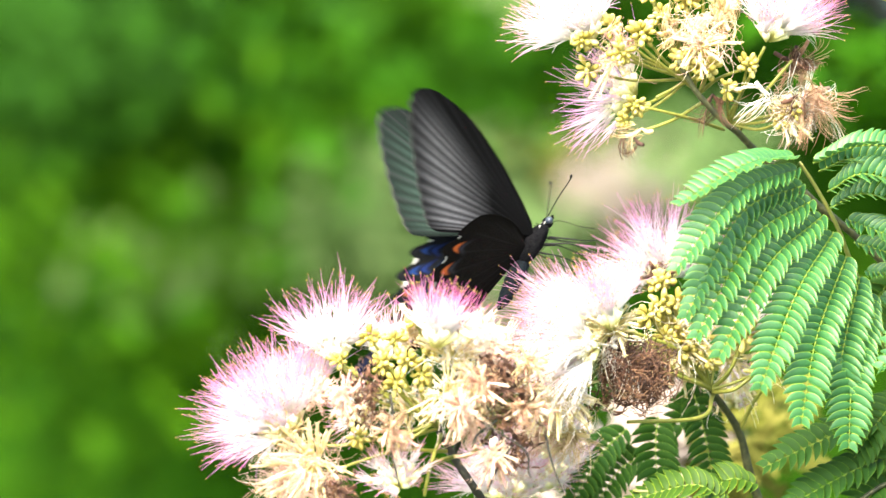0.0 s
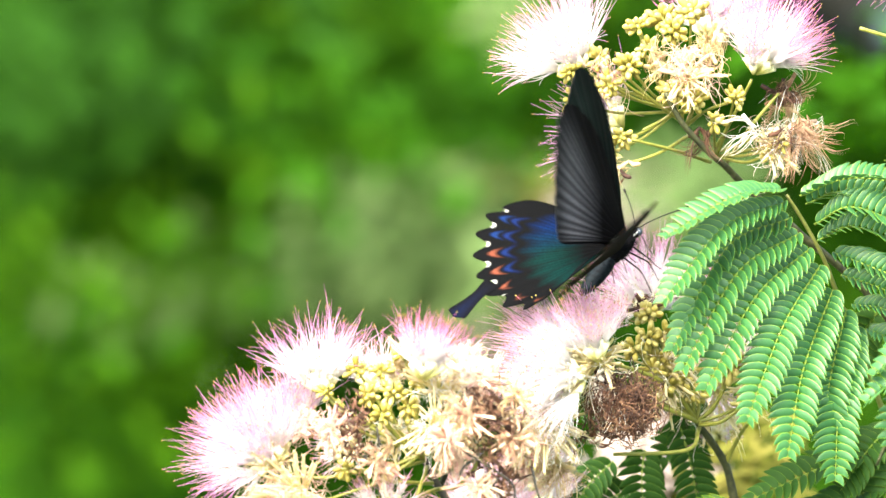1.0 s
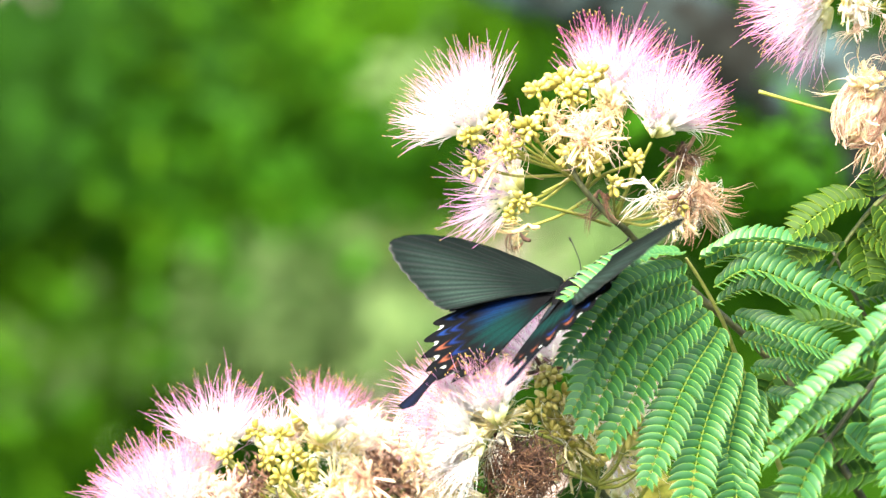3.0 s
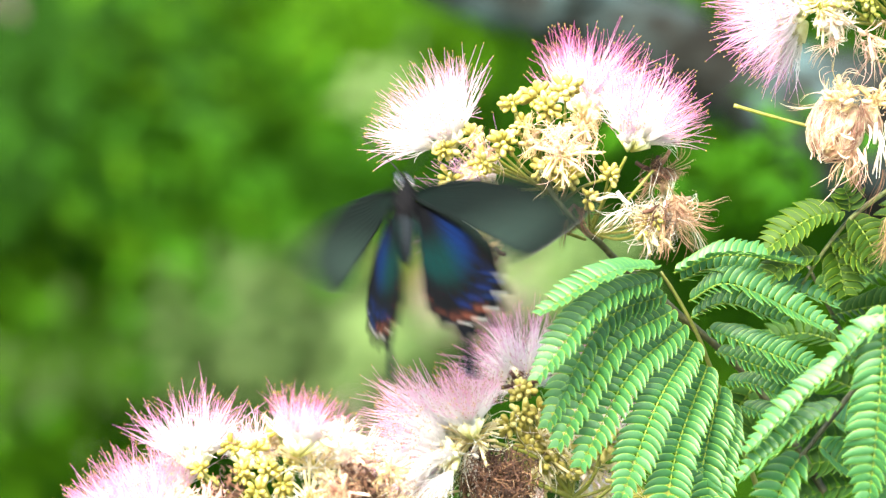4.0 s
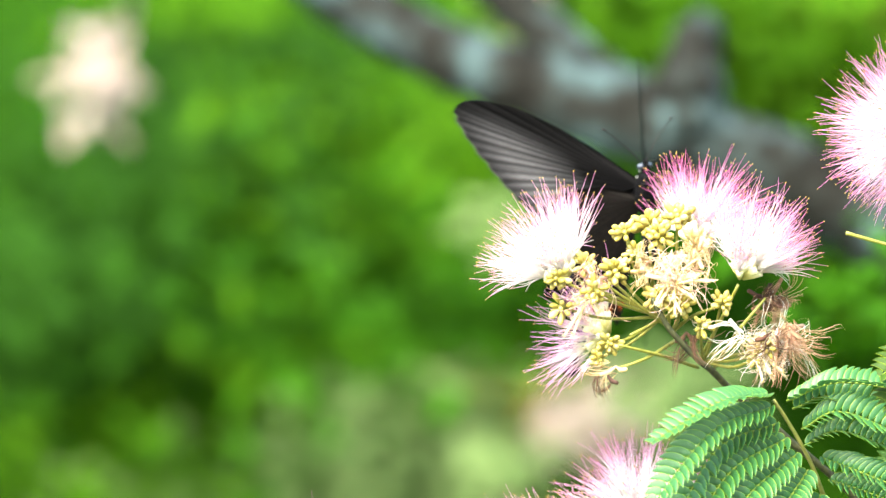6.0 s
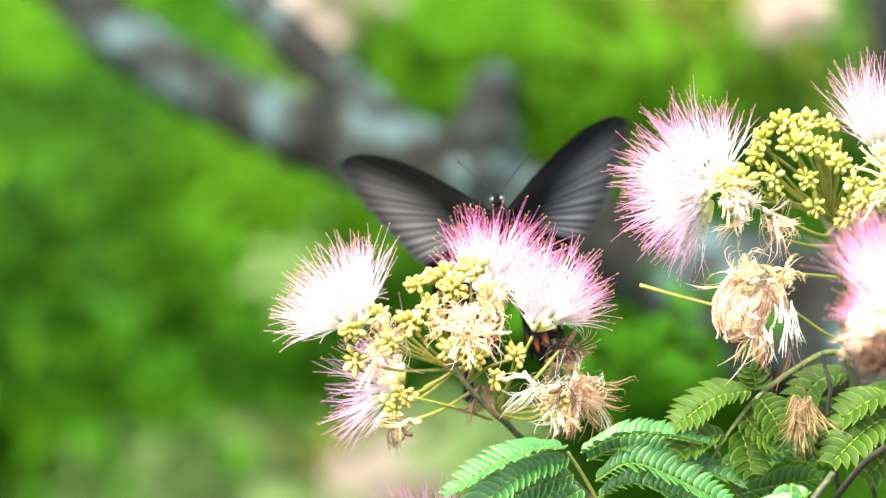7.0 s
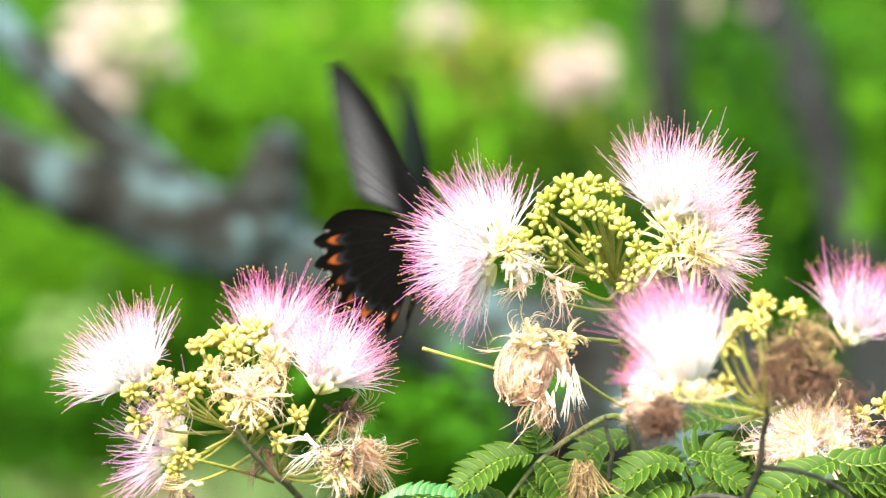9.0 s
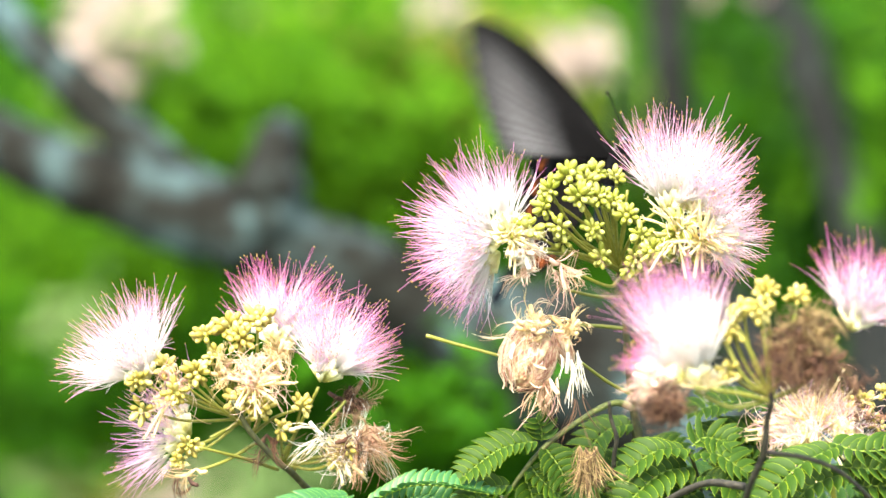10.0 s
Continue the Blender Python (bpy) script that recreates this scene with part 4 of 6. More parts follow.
for i, (x, y, d, way, n, k) in enumerate([(1190, 465, .0, (.5, .5, -.6), 12, 1.0), (990, 450, .0, (-.4, .3, -.7), 8, .9), (1120, 480, .0, (.4, .5, -.6), 12, 1.0),
                  (1150, 490, .004, (.2, .6, -.6), 10, 1.0), (1200, 425, -.008, (.2, -.2, -.9), 10, 1.3), (930, 430, -.01, (.2, -.6, -.6), 8, 1.3),
                  (1080, 385, .004, (.1, -.2, -.9), 12, .95), (1130, 440, -.004, (.2, .1, -.9), 12, .95), (1150, 470, -.006, (.2, .3, -.8), 14, 1.0),
                  (1030, 345, -.002, (0, -.7, -.6), 12, 1.0), (1215, 470, .0, (.5, .4, -.7), 12, 1.0)], 11):
    put(bud_cluster, right, x, y, d, way, n, k, 400 + i, BUD_MESH_GREEN)
    bud_stalk(right, high(1090, 500, 0.018), high(x, y, d), i)
for i, (x, y, d, way, n, k) in enumerate([(1060, 480, .0, (-.2, .3, -.8), 10, .9), (1110, 500, .004, (.1, .4, -.8), 10, .9)], 22):
    put(bud_cluster, right, x, y, d, way, n, k, 400 + i, BUD_MESH_GREEN)
    bud_stalk(right, high(1090, 500, 0.018), high(x, y, d), i)

# the cluster nearer the camera, a little soft
near = thing("flower_cluster", at(*high(1350, 900, -0.05)), "cluster of deep pink silk flowers with brown faded heads", "flower cluster", "silk tree blossoms")
stem(near, [high(1300, 1150, .03), high(1310, 930, -.03), high(1345, 830, -.05), high(1352, 770, -.055), high(1360, 735, -.06), high(1350, 700, -.06)], 0.0013, 0.0009, TWIG_DARK, "twig", "dark twig", 8)
stem(near, [high(1348, 825, -.05), high(1420, 835, -.045), high(1485, 862, -.04), high(1560, 930, -.03)], 0.0009, 0.0007, TWIG_DARK, "twig", "green twig", 8)
for pts in ([(1358, 735, -.06), (1300, 720, -.065), (1225, 710, -.07)], [(1358, 725, -.06), (1310, 690, -.065), (1270, 610, -.065)], [(1358, 725, -.06), (1350, 640, -.065), (1345, 560, -.06)], [(1360, 730, -.06), (1420, 700, -.06), (1480, 620, -.055)],
            [(1355, 720, -.06), (1320, 640, -.065), (1280, 570, -.065)], [(1360, 725, -.06), (1390, 640, -.06), (1405, 570, -.06)], [(1358, 730, -.06), (1290, 745, -.06), (1225, 715, -.06)]):
    stem(near, [high(*p) for p in pts], 0.0008, 0.0006, STALK)
put(flower_head, near, 1232, 716, -0.06, (-0.27, -0.93, 0.2), 232, 27, 480, FILAMENT, 51)
put(flower_head, near, 1215, 705, -0.062, (-0.8, -0.55, 0.05), 125, 30, 130, FILAMENT_DEEP, 151)
put(flower_head, near, 1500, 612, -0.05, (0.35, -0.9, -0.15), 160, 60, 360, FILAMENT_DEEP, 52)
put(spent_head, near, 1238, 720, -0.064, (0.1, -0.8, -0.4), 46, 12, 4, 253, 52)
put(flower_head, near, 1234, 712, -0.064, (-0.26, -0.93, -0.25), 165, 30, 380, FILAMENT_WHITE, 251)
put(tangle, near, 1165, 742, -0.072, 52, 170, WITHER_BROWN, 252, label="brown dead head under the blossom")
put(withered, near, 1150, 690, -0.07, (-0.3, 0.6, -0.4), 75, 70, WITHER_PINK, 255, 0.8, 0.6, spread=90)
put(withered, near, 1180, 730, -0.07, (-0.3, 0.7, -0.3), 70, 80, WITHER_BROWN, 53, 1.2, 0.6, spread=110, thick=1.3)
put(tangle, near, 1405, 650, -0.058, 70, 200, WITHER_BROWN, 154, label="broad brown dead head")
put(withered, near, 1430, 600, -0.064, (-0.2, 0.5, -0.7), 110, 90, WITHER_DULL, 155, 0.7, 0.7, spread=80, thick=1.2)
put(withered, near, 1410, 640, -0.065, (0.0, 0.2, -0.6), 95, 90, WITHER_BROWN, 54, 1.1, 0.5, spread=130, thick=1.5)
put(withered, near, 1430, 610, -0.06, (0.1, -0.4, -0.6), 80, 60, WITHER_DULL, 55, 1.2, 0.2, spread=130, thick=1.2)
put(withered, near, 1400, 650, -0.066, (-0.3, 0.6, -0.4), 110, 60, WITHER_BROWN, 256, 0.6, 0.8, spread=80)
put(withered, near, 1450, 660, -0.066, (0.4, 0.6, -0.4), 100, 50, WITHER_BROWN, 257, 0.6, 0.9, spread=80)
put(withered, near, 1510, 690, -0.055, (0.1, 1, -0.2), 60, 24, WITHER_BROWN, 56, 1.0, 0.9)
for i, (x, y, d, way, n, k) in enumerate([(1350, 545, -.06, (-.1, -.8, -.4), 16, 1.0), (1310, 575, -.065, (-.4, -.5, -.5), 14, 1.0), (1408, 555, -.06, (.2, -.8, -.3), 12, 1.0), (1290, 610, -.065, (-.4, .1, -.7), 10, .9), (1285, 680, -.065, (-.2, .4, -.7), 10, .9), (1340, 575, -.068, (0, -.1, -.9), 12, 1.0)]):
    put(bud_cluster, near, x, y, d, way, n, k, 450 + i)
    bud_stalk(near, high(1358, 728, -0.06), high(x, y, d), i)

# it hangs a hand's width before the rest
near.location, near.scale = EYE + (near.location - EYE) * 0.978, (0.978, 0.978, 0.978)

edge = thing("flower_cluster", at(2150, 1000, 0.0), "deep pink silk flower on a long green stalk", "flower cluster", "silk tree blossoms")
stem(edge, [(2260, 1180, .06), (2170, 900, .15), (2120, 620, .22), (2095, 465, .25)], 0.0012, 0.0008, STALK, "stalk", "", 7)
flower_head(edge, 2105, 440, 0.25, (-0.6, -0.7, -0.2), 150, 66, 400, FILAMENT, 57)

# a faded cream blossom among the leaves
faded = thing("flower_cluster", at(*high(1440, 900, 0.03)), "faded cream and pink silk flower among leaves", "flower cluster", "silk tree blossoms")
stem(faded, [high(1480, 1100, .06), high(1470, 900, .035), high(1440, 785, .03)], 0.0012, 0.0008, STALK, "stalk")
put(spent_head, faded, 1440, 790, 0.03, (-0.3, -0.7, -0.4), 95, 34, 30, 261, 80, thread=WITHER_PINK)
put(withered, faded, 1440, 780, 0.034, (-0.15, -0.8, -0.3), 95, 50, WITHER_CREAM, 61, 0.5, 0.1, spread=75)
put(flower_head, faded, 1425, 815, 0.028, (-0.25, -0.85, -0.35), 100, 70, 130, FILAMENT_PALE, 263, 0.8)
put(flower_head, faded, 1480, 800, 0.028, (0.3, -0.8, -0.4), 80, 70, 90, FILAMENT_PALE, 264, 0.8)
put(crumpled, faded, 1530, 760, 0.02, 34, 40, WITHER_BROWN, 265)
put(withered, faded, 1380, 790, 0.03, (-0.6, -0.4, -0.3), 60, 50, WITHER_PINK, 62, 0.8, 0.3, spread=90)
for i, (x, y) in enumerate([(1520, 735), (1545, 775), (1565, 720), (1595, 745), (1625, 765), (1600, 805), (1640, 715)]):
    put(bud_cluster, faded, x, y, 0.03, (0.1, -0.6, -0.6), 9, 0.95, 470 + i)

# the lower left cluster, on a dark twig
LOWER_SHIFT = -0.036
lower = thing("flower_cluster", at(*low(900, 1000, 0.02)), "low cluster of pink silk flowers with yellow buds and dead heads", "flower cluster", "silk tree blossoms")


def put_low(fn, parent, x, y, d, *rest, **more):
    return fn(parent, *low(x, y, d + (LOWER_SHIFT if parent is lower else 0.0)), *rest, **more)


stem(lower, [low(1010, 1090, .05), low(900, 960, .03), low(850, 882, .0), low(805, 815, -.002), low(770, 752, -.006), low(742, 738, -.008), low(690, 702, -.012)], 0.0016, 0.0010, TWIG_DARK, "twig", "dark twig with pale specks", 8)
stem(lower, [low(800, 810, .01), low(820, 770, .0), low(860, 720, -.006)], 0.0010, 0.0007, TWIG_DARK, "twig", "dark twig", 7)
for pts in ([(772, 755, .006), (690, 720, 0), (640, 700, -.004)], [(770, 750, .006), (720, 690, 0), (690, 650, 0)], [(770, 752, .006), (600, 790, -.004), (505, 775, -.002)], [(775, 760, .006), (690, 780, -.006), (620, 760, -.006)],
            [(790, 800, .006), (700, 800, -.008), (600, 830, -.006)], [(775, 760, .006), (760, 700, 0), (770, 610, .004)], [(770, 750, .006), (640, 680, .006), (595, 640, .008)], [(800, 810, .008), (770, 820, -.004), (710, 850, -.008)],
            [(800, 810, .008), (840, 800, -.004), (900, 720, -.006)], [(690, 702, 0), (650, 680, -.004), (620, 650, -.004)], [(780, 770, .006), (760, 830, -.006), (750, 880, -.006)]):
    stem(lower, [low(x, y, d + LOWER_SHIFT) for x, y, d in pts], 0.0007, 0.0005, STALK)
put_low(flower_head, lower, 512, 768, -0.002, (-0.72, -0.62, -0.3), 172, 68, 520, FILAMENT, 371)
put_low(flower_head, lower, 520, 765, 0.006, (-0.35, -0.85, -0.2), 150, 52, 300, FILAMENT_PALE, 372)
put_low(spent_head, lower, 512, 772, -0.004, (-0.4, -0.4, -0.6), 45, 14, 4, 373, 60)
put_low(flower_head, lower, 592, 645, 0.004, (-0.12, -0.95, -0.1), 150, 55, 190, FILAMENT, 72, 0.7)
put_low(flower_head, lower, 770, 620, -0.020, (0.15, -0.95, -0.1), 125, 48, 220, FILAMENT_DEEP, 73, 0.4)
put_low(flower_head, lower, 560, 700, 0.012, (-0.45, -0.75, -0.2), 120, 70, 260, FILAMENT, 171)
put_low(flower_head, lower, 690, 640, 0.012, (0.0, -0.9, 0.0), 95, 70, 200, FILAMENT_PALE, 172)
put_low(flower_head, lower, 650, 740, 0.004, (-0.5, -0.3, -0.5), 80, 75, 160, FILAMENT_PALE, 173)
put_low(withered, lower, 850, 620, 0.004, (0.3, -0.6, -0.3), 70, 90, WITHER_WHITE, 174, 0.6, 0.1, spread=80, thick=1.6)
put_low(withered, lower, 740, 590, 0.004, (0.1, -0.6, -0.3), 60, 70, WITHER_CREAM, 175, 0.7, 0.1, spread=100, thick=1.6)
put_low(spent_head, lower, 720, 730, 0.006, (0.0, -0.6, -0.6), 52, 14, 20, 176, 85)
put_low(withered, lower, 870, 620, 0.002, (0.2, -0.2, -0.6), 70, 50, WITHER_PINK, 177, 0.9, 0.3, spread=130, thick=1.3)
put_low(flower_head, lower, 705, 865, -0.008, (-0.1, -0.7, -0.5), 85, 75, 200, FILAMENT, 74)
put_low(flower_head, lower, 900, 890, 0.085, (-0.1, -0.9, 0.0), 150, 80, 420, FILAMENT_PALE, 75)
put_low(flower_head, lower, 985, 860, 0.09, (-0.3, -0.7, -0.2), 110, 85, 300, FILAMENT_PALE, 375)
put_low(spent_head, lower, 560, 820, -0.006, (-0.5, 0.2, -0.6), 80, 34, 40, 376, 85, thread=WITHER_PINK)
put_low(withered, lower, 530, 835, -0.008, (-0.5, 0.2, -0.5), 100, 90, WITHER_PINK, 76, 0.6, 0.5, spread=95)
put_low(withered, lower, 500, 850, -0.004, (-0.7, 0.3, -0.3), 70, 50, WITHER_PINK, 77, 0.7, 0.5)
put_low(withered, lower, 590, 870, -0.006, (0.2, 0.2, -0.6), 50, 70, WITHER_BROWN, 78, 1.3, 0.3, spread=130)
put_low(spent_head, lower, 800, 640, -0.004, (0.3, -0.6, -0.4), 60, 18, 16, 379, 75)
put_low(spent_head, lower, 790, 700, -0.010, (0.3, -0.1, -0.7), 56, 22, 16, 380, 80)
put_low(spent_head, lower, 835, 690, -0.008, (0.4, 0.1, -0.7), 48, 16, 10, 381, 80)
put_low(crumpled, lower, 900, 650, -0.016, 32, 19, WITHER_BROWN, 386)
put_low(crumpled, lower, 912, 735, -0.016, 24, 13, WITHER_BROWN, 387)
put_low(crumpled, lower, 905, 810, -0.016, 30, 26, WITHER_BROWN, 388)
put_low(withered, lower, 880, 770, -0.010, (0.1, 0.9, -0.2), 90, 12, WITHER_BROWN, 389, 0.5, 0.9, spread=40)
put_low(withered, lower, 840, 740, -0.006, (-0.3, 0.6, -0.5), 70, 50, WITHER_PINK, 81, 0.9, 0.6, spread=110)
put_low(withered, lower, 560, 700, 0.0, (-0.2, -0.2, -0.5), 60, 60, WITHER_PINK, 82, 1.0, 0.3, spread=120)
put_low(crumpled, lower, 650, 700, -0.01, 29, 27, WITHER_BROWN, 83)
put_low(crumpled, lower, 890, 690, -0.012, 39, 27, WITHER_BROWN, 84)
put_low(crumpled, lower, 880, 740, -0.012, 28, 13, WITHER_BROWN, 384)
put_low(crumpled, lower, 845, 650, -0.008, 21, 10, WITHER_BROWN, 385)
put_low(crumpled, lower, 915, 790, -0.01, 36, 34, WITHER_BROWN, 85)
put_low(withered, lower, 870, 670, -0.006, (0.1, 0.6, -0.4), 70, 50, WITHER_BROWN, 86, 1.1, 0.8, spread=100)
for i, (x, y, d, way, n, k) in enumerate([(655, 600, -.006, (-.2, -.8, -.5), 9, .9), (695, 605, -.008, (0, -.7, -.6), 10, .95), (720, 640, -.012, (.2, -.4, -.8), 10, 1.0),
                  (675, 645, -.012, (0, 0, -1), 9, .9), (600, 640, -.006, (-.4, -.1, -.8), 8, .85), (745, 665, -.010, (.3, .1, -.8), 9, .9),
                  (740, 575, -.004, (.1, -.9, -.3), 8, 1.1), (765, 615, -.006, (.2, .4, -.7), 7, .95), (635, 775, -.008, (-.3, .4, -.7), 7, .9),
                  (705, 780, -.008, (0, .5, -.8), 6, .8), (700, 680, -.014, (.1, 0, -1), 8, .9)]):
    put_low(bud_cluster, lower, x, y, d, way, n, k, 500 + i)
    bud_stalk(lower, low(765, 750, -0.004 + LOWER_SHIFT), low(x, y, d + LOWER_SHIFT), i)
for x, y, way, reach, mat, seed in ((850, 680, (0.2, -0.3, -0.8), 62, WITHER_FADED, 821), (815, 720, (-0.2, 0.2, -0.8), 66, WITHER_PINK, 822), (930, 720, (0.4, 0.2, -0.7), 62, WITHER_FADED, 823), (870, 800, (0.1, 0.5, -0.7), 70, WITHER_DRAPE, 824),
                                    (610, 700, (-0.3, -0.1, -0.8), 56, WITHER_PINK, 825), (690, 760, (0.2, 0.3, -0.8), 56, WITHER_FADED, 826), (850, 600, (0.2, -0.7, -0.5), 60, WITHER_WHITE, 827), (930, 640, (0.5, -0.2, -0.6), 56, WITHER_CREAM, 828)):
    put_low(spent_head, lower, x, y, -0.022, way, reach * 0.7, 8, 4, seed, 85, WITHER_DRAPE, mat)
    put_low(withered, lower, x, y, -0.024, way, reach, 26, mat, seed + 20, 0.8, 0.3, spread=110, thick=1.2)
# dead heads and dry stems that hang from them
for x, y, r, n, seed in ((648, 672, 34, 70, 801), (640, 715, 36, 80, 802), (655, 745, 26, 50, 803), (875, 655, 44, 80, 804), (905, 690, 48, 90, 805), (900, 745, 32, 60, 806), (925, 770, 22, 40, 807), (915, 810, 18, 40, 808), (595, 870, 34, 70, 809)):
    put_low(crumpled, lower, x, y, -0.022, r * 0.85, int(n * 0.6), WITHER_BROWN, seed)
for pts in ([(832, 735), (880, 765), (930, 800), (935, 835), (940, 848)], [(965, 770), (975, 815), (992, 862)], [(668, 750), (690, 800), (706, 862)], [(690, 700), (700, 760), (716, 790)], [(905, 790), (880, 830), (862, 872)], [(880, 745), (845, 770), (835, 795)]):
    stem(lower, [low(x, y, -0.022 + LOWER_SHIFT) for x, y in pts], 0.0005, 0.0003, TWIG_DARK, "dry_stalk", "thin dry brown stalk", 6)

# the middle cluster, half behind the large leaf
middle = thing("flower_cluster", at(*low(1340, 1000, 0.04)), "full white and pink silk flower cluster with a brown dead head", "flower cluster", "silk tree blossoms")
stem(middle, [low(1440, 1060, .06), low(1365, 930, .05), low(1330, 850, .045), low(1308, 765, .04), low(1265, 700, .03), low(1255, 685, .025)], 0.0017, 0.0011, TWIG, "twig", "green twig forking under the blossom", 8)
for pts in ([(1258, 690, .025), (1225, 675, .015), (1120, 640, 0)], [(1262, 700, .028), (1240, 740, .012), (1110, 748, 0)], [(1255, 685, .025), (1200, 620, .012), (1090, 580, -.002)], [(1258, 688, .025), (1210, 600, .02), (1180, 540, .02)],
            [(1258, 690, .025), (1290, 660, .025), (1315, 600, .022)], [(1308, 765, .04), (1330, 720, .035), (1350, 690, .03)], [(1262, 695, .025), (1300, 690, .02), (1340, 660, .02)], [(1255, 685, .025), (1200, 660, .012), (1140, 600, .004)]):
    stem(middle, [low(*p) for p in pts], 0.0008, 0.0006, STALK)
put_low(flower_head, middle, 1078, 584, -0.004, (-0.84, -0.06, 0.05), 185, 58, 900, FILAMENT_PALE, 91)
put_low(flower_head, middle, 1085, 588, -0.022, (-0.2, -0.93, -0.25), 128, 40, 420, FILAMENT_PALE, 92)
put_low(flower_head, middle, 1062, 612, -0.016, (-0.75, 0.0, -0.25), 145, 62, 420, FILAMENT_WHITE, 191)
put_low(withered, middle, 960, 760, 0.006, (0.0, 0.3, -0.5), 90, 90, WITHER_PINK, 192, 0.8, 0.4, spread=120, thick=1.2)
put_low(flower_head, middle, 985, 800, 0.03, (-0.3, -0.7, -0.3), 90, 80, 200, FILAMENT_PALE, 193)
put_low(flower_head, middle, 1180, 500, 0.05, (-0.25, -0.75, 0.05), 160, 82, 420, FILAMENT, 93)
put_low(flower_head, middle, 1318, 600, 0.03, (-0.2, -0.7, -0.3), 110, 70, 200, FILAMENT_PALE, 94)
put_low(withered, middle, 1080, 600, -0.01, (0.1, 0.9, -0.3), 110, 40, WITHER_WHITE, 95, 0.4, 0.8, spread=50)
put_low(tangle, middle, 1132, 662, -0.014, 76, 420, WITHER_BROWN, 96)
put_low(withered, middle, 1090, 640, -0.008, (-0.2, 0.3, -0.6), 70, 80, WITHER_BROWN, 97, 1.4, 0.3, spread=140)
put_low(spent_head, middle, 985, 690, -0.008, (0.1, 0.5, -0.6), 62, 24, 26, 398, 85)
put_low(withered, middle, 990, 700, -0.002, (0.1, 0.6, -0.5), 95, 40, WITHER_CREAM, 98, 0.7, 0.7, spread=95)
put_low(spent_head, middle, 1085, 585, -0.012, (-0.3, -0.4, -0.7), 62, 22, 6, 391, 65)
put_low(spent_head, middle, 1200, 600, 0.022, (-0.3, -0.2, -0.8), 70, 20, 16, 392, 85)
put_low(spent_head, middle, 1290, 640, 0.05, (-0.3, -0.4, -0.7), 85, 26, 20, 393, 85)
put_low(flower_head, middle, 1300, 720, 0.07, (-0.2, -0.7, -0.2), 90, 80, 200, FILAMENT_PALE, 394)
put_low(withered, middle, 1010, 760, -0.002, (0.0, 0.8, -0.3), 70, 60, WITHER_CREAM, 99, 0.7, 0.8, spread=80)
put_low(crumpled, middle, 1070, 700, -0.006, 34, 40, WITHER_BROWN, 100)
put_low(withered, middle, 1165, 480, 0.03, (0.0, 0.3, -0.5), 55, 40, WITHER_BROWN, 101, 1.4, 0.3, spread=120)
for i, (x, y, d, way, n, k) in enumerate([(1170, 500, .02, (-.3, -.3, -.8), 14, 1.0), (1200, 540, .02, (0, 0, -1), 14, 1.0), (1190, 580, .018, (0, .2, -.9), 12, 1.0),
                  (1150, 560, .01, (-.3, 0, -.9), 10, 1.0), (1340, 660, .02, (.4, -.4, -.6), 8, .9), (1085, 590, -.006, (-.3, .2, -.8), 12, 1.2),
                  (1320, 590, .02, (0, -.2, -.9), 10, 1.3), (1170, 540, .014, (-.2, -.2, -.9), 12, 1.0), (1215, 565, .02, (.2, 0, -.9), 12, 1.0),
                  (1225, 610, .02, (.3, .2, -.9), 12, 1.0), (1200, 625, .016, (0, .4, -.9), 12, 1.0)], 0):
    put_low(bud_cluster, middle, x, y, d, way, n, k, 550 + i)
    bud_stalk(middle, low(1258, 690, 0.025), low(x, y, d), i)
for i, (x, y, d, way, n, k) in enumerate([(1180, 600, .012, (-.2, .1, -.9), 10, 1.0), (1250, 640, .02, (.2, .1, -.9), 10, 1.0), (1240, 540, .026, (.1, -.4, -.8), 10, 1.0),
                  (1280, 600, .024, (.1, -.2, -.9), 10, 1.0)], 11):
    put_low(bud_cluster, middle, x, y, d, way, n, k, 550 + i)
    bud_stalk(middle, low(1258, 690, 0.025), low(x, y, d), i)

# ---- feather leaves ----
big = thing("feather_leaf", at(*low(1530, 560, 0.03)), "large fresh green feather leaf with rows of small leaflets", "leaf", "feather leaves")
stem(big, [low(1620, 760, .05), low(1560, 600, .035), low(1505, 462, .018), low(1480, 398, .012), (1043, 865, .006), (1014, 820, 0)], 0.0010, 0.0005, RACHIS, "leaf_stalk", "yellow-green midrib", 7)
# left feathers: bearings of three points each, the way they face, pairs of leaflets, leaflet length
for i, (p, nrm, pairs, size, single) in enumerate([([(1408, 280, 0), (1320, 292, -.018), (1198, 365, -.03)], (0.1, -0.32, 0.95), 22, 40, True), ([(1415, 300, 0), (1305, 345, -.018), (1195, 480, -.03)], (-0.35, -0.75, 0.55), 24, 46, True), ([(1425, 328, .004), (1310, 382, -.01), (1213, 565, -.02)], (-0.4, -0.8, 0.45), 26, 46, True),
                  ([(1440, 355, .006), (1330, 425, -.012), (1232, 600, -.022)], (-0.35, -0.85, 0.4), 26, 48, True), ([(1458, 382, .008), (1360, 470, -.012), (1272, 635, -.022)], (-0.3, -0.88, 0.35), 26, 50, True), ([(1476, 412, .01), (1410, 520, -.012), (1345, 692, -.024)], (-0.2, -0.92, 0.3), 27, 50, True)], 0):
    pinna(big, [low(*q) for q in p], nrm, pairs, size, LEAFLET, 600 + i, single, 26)
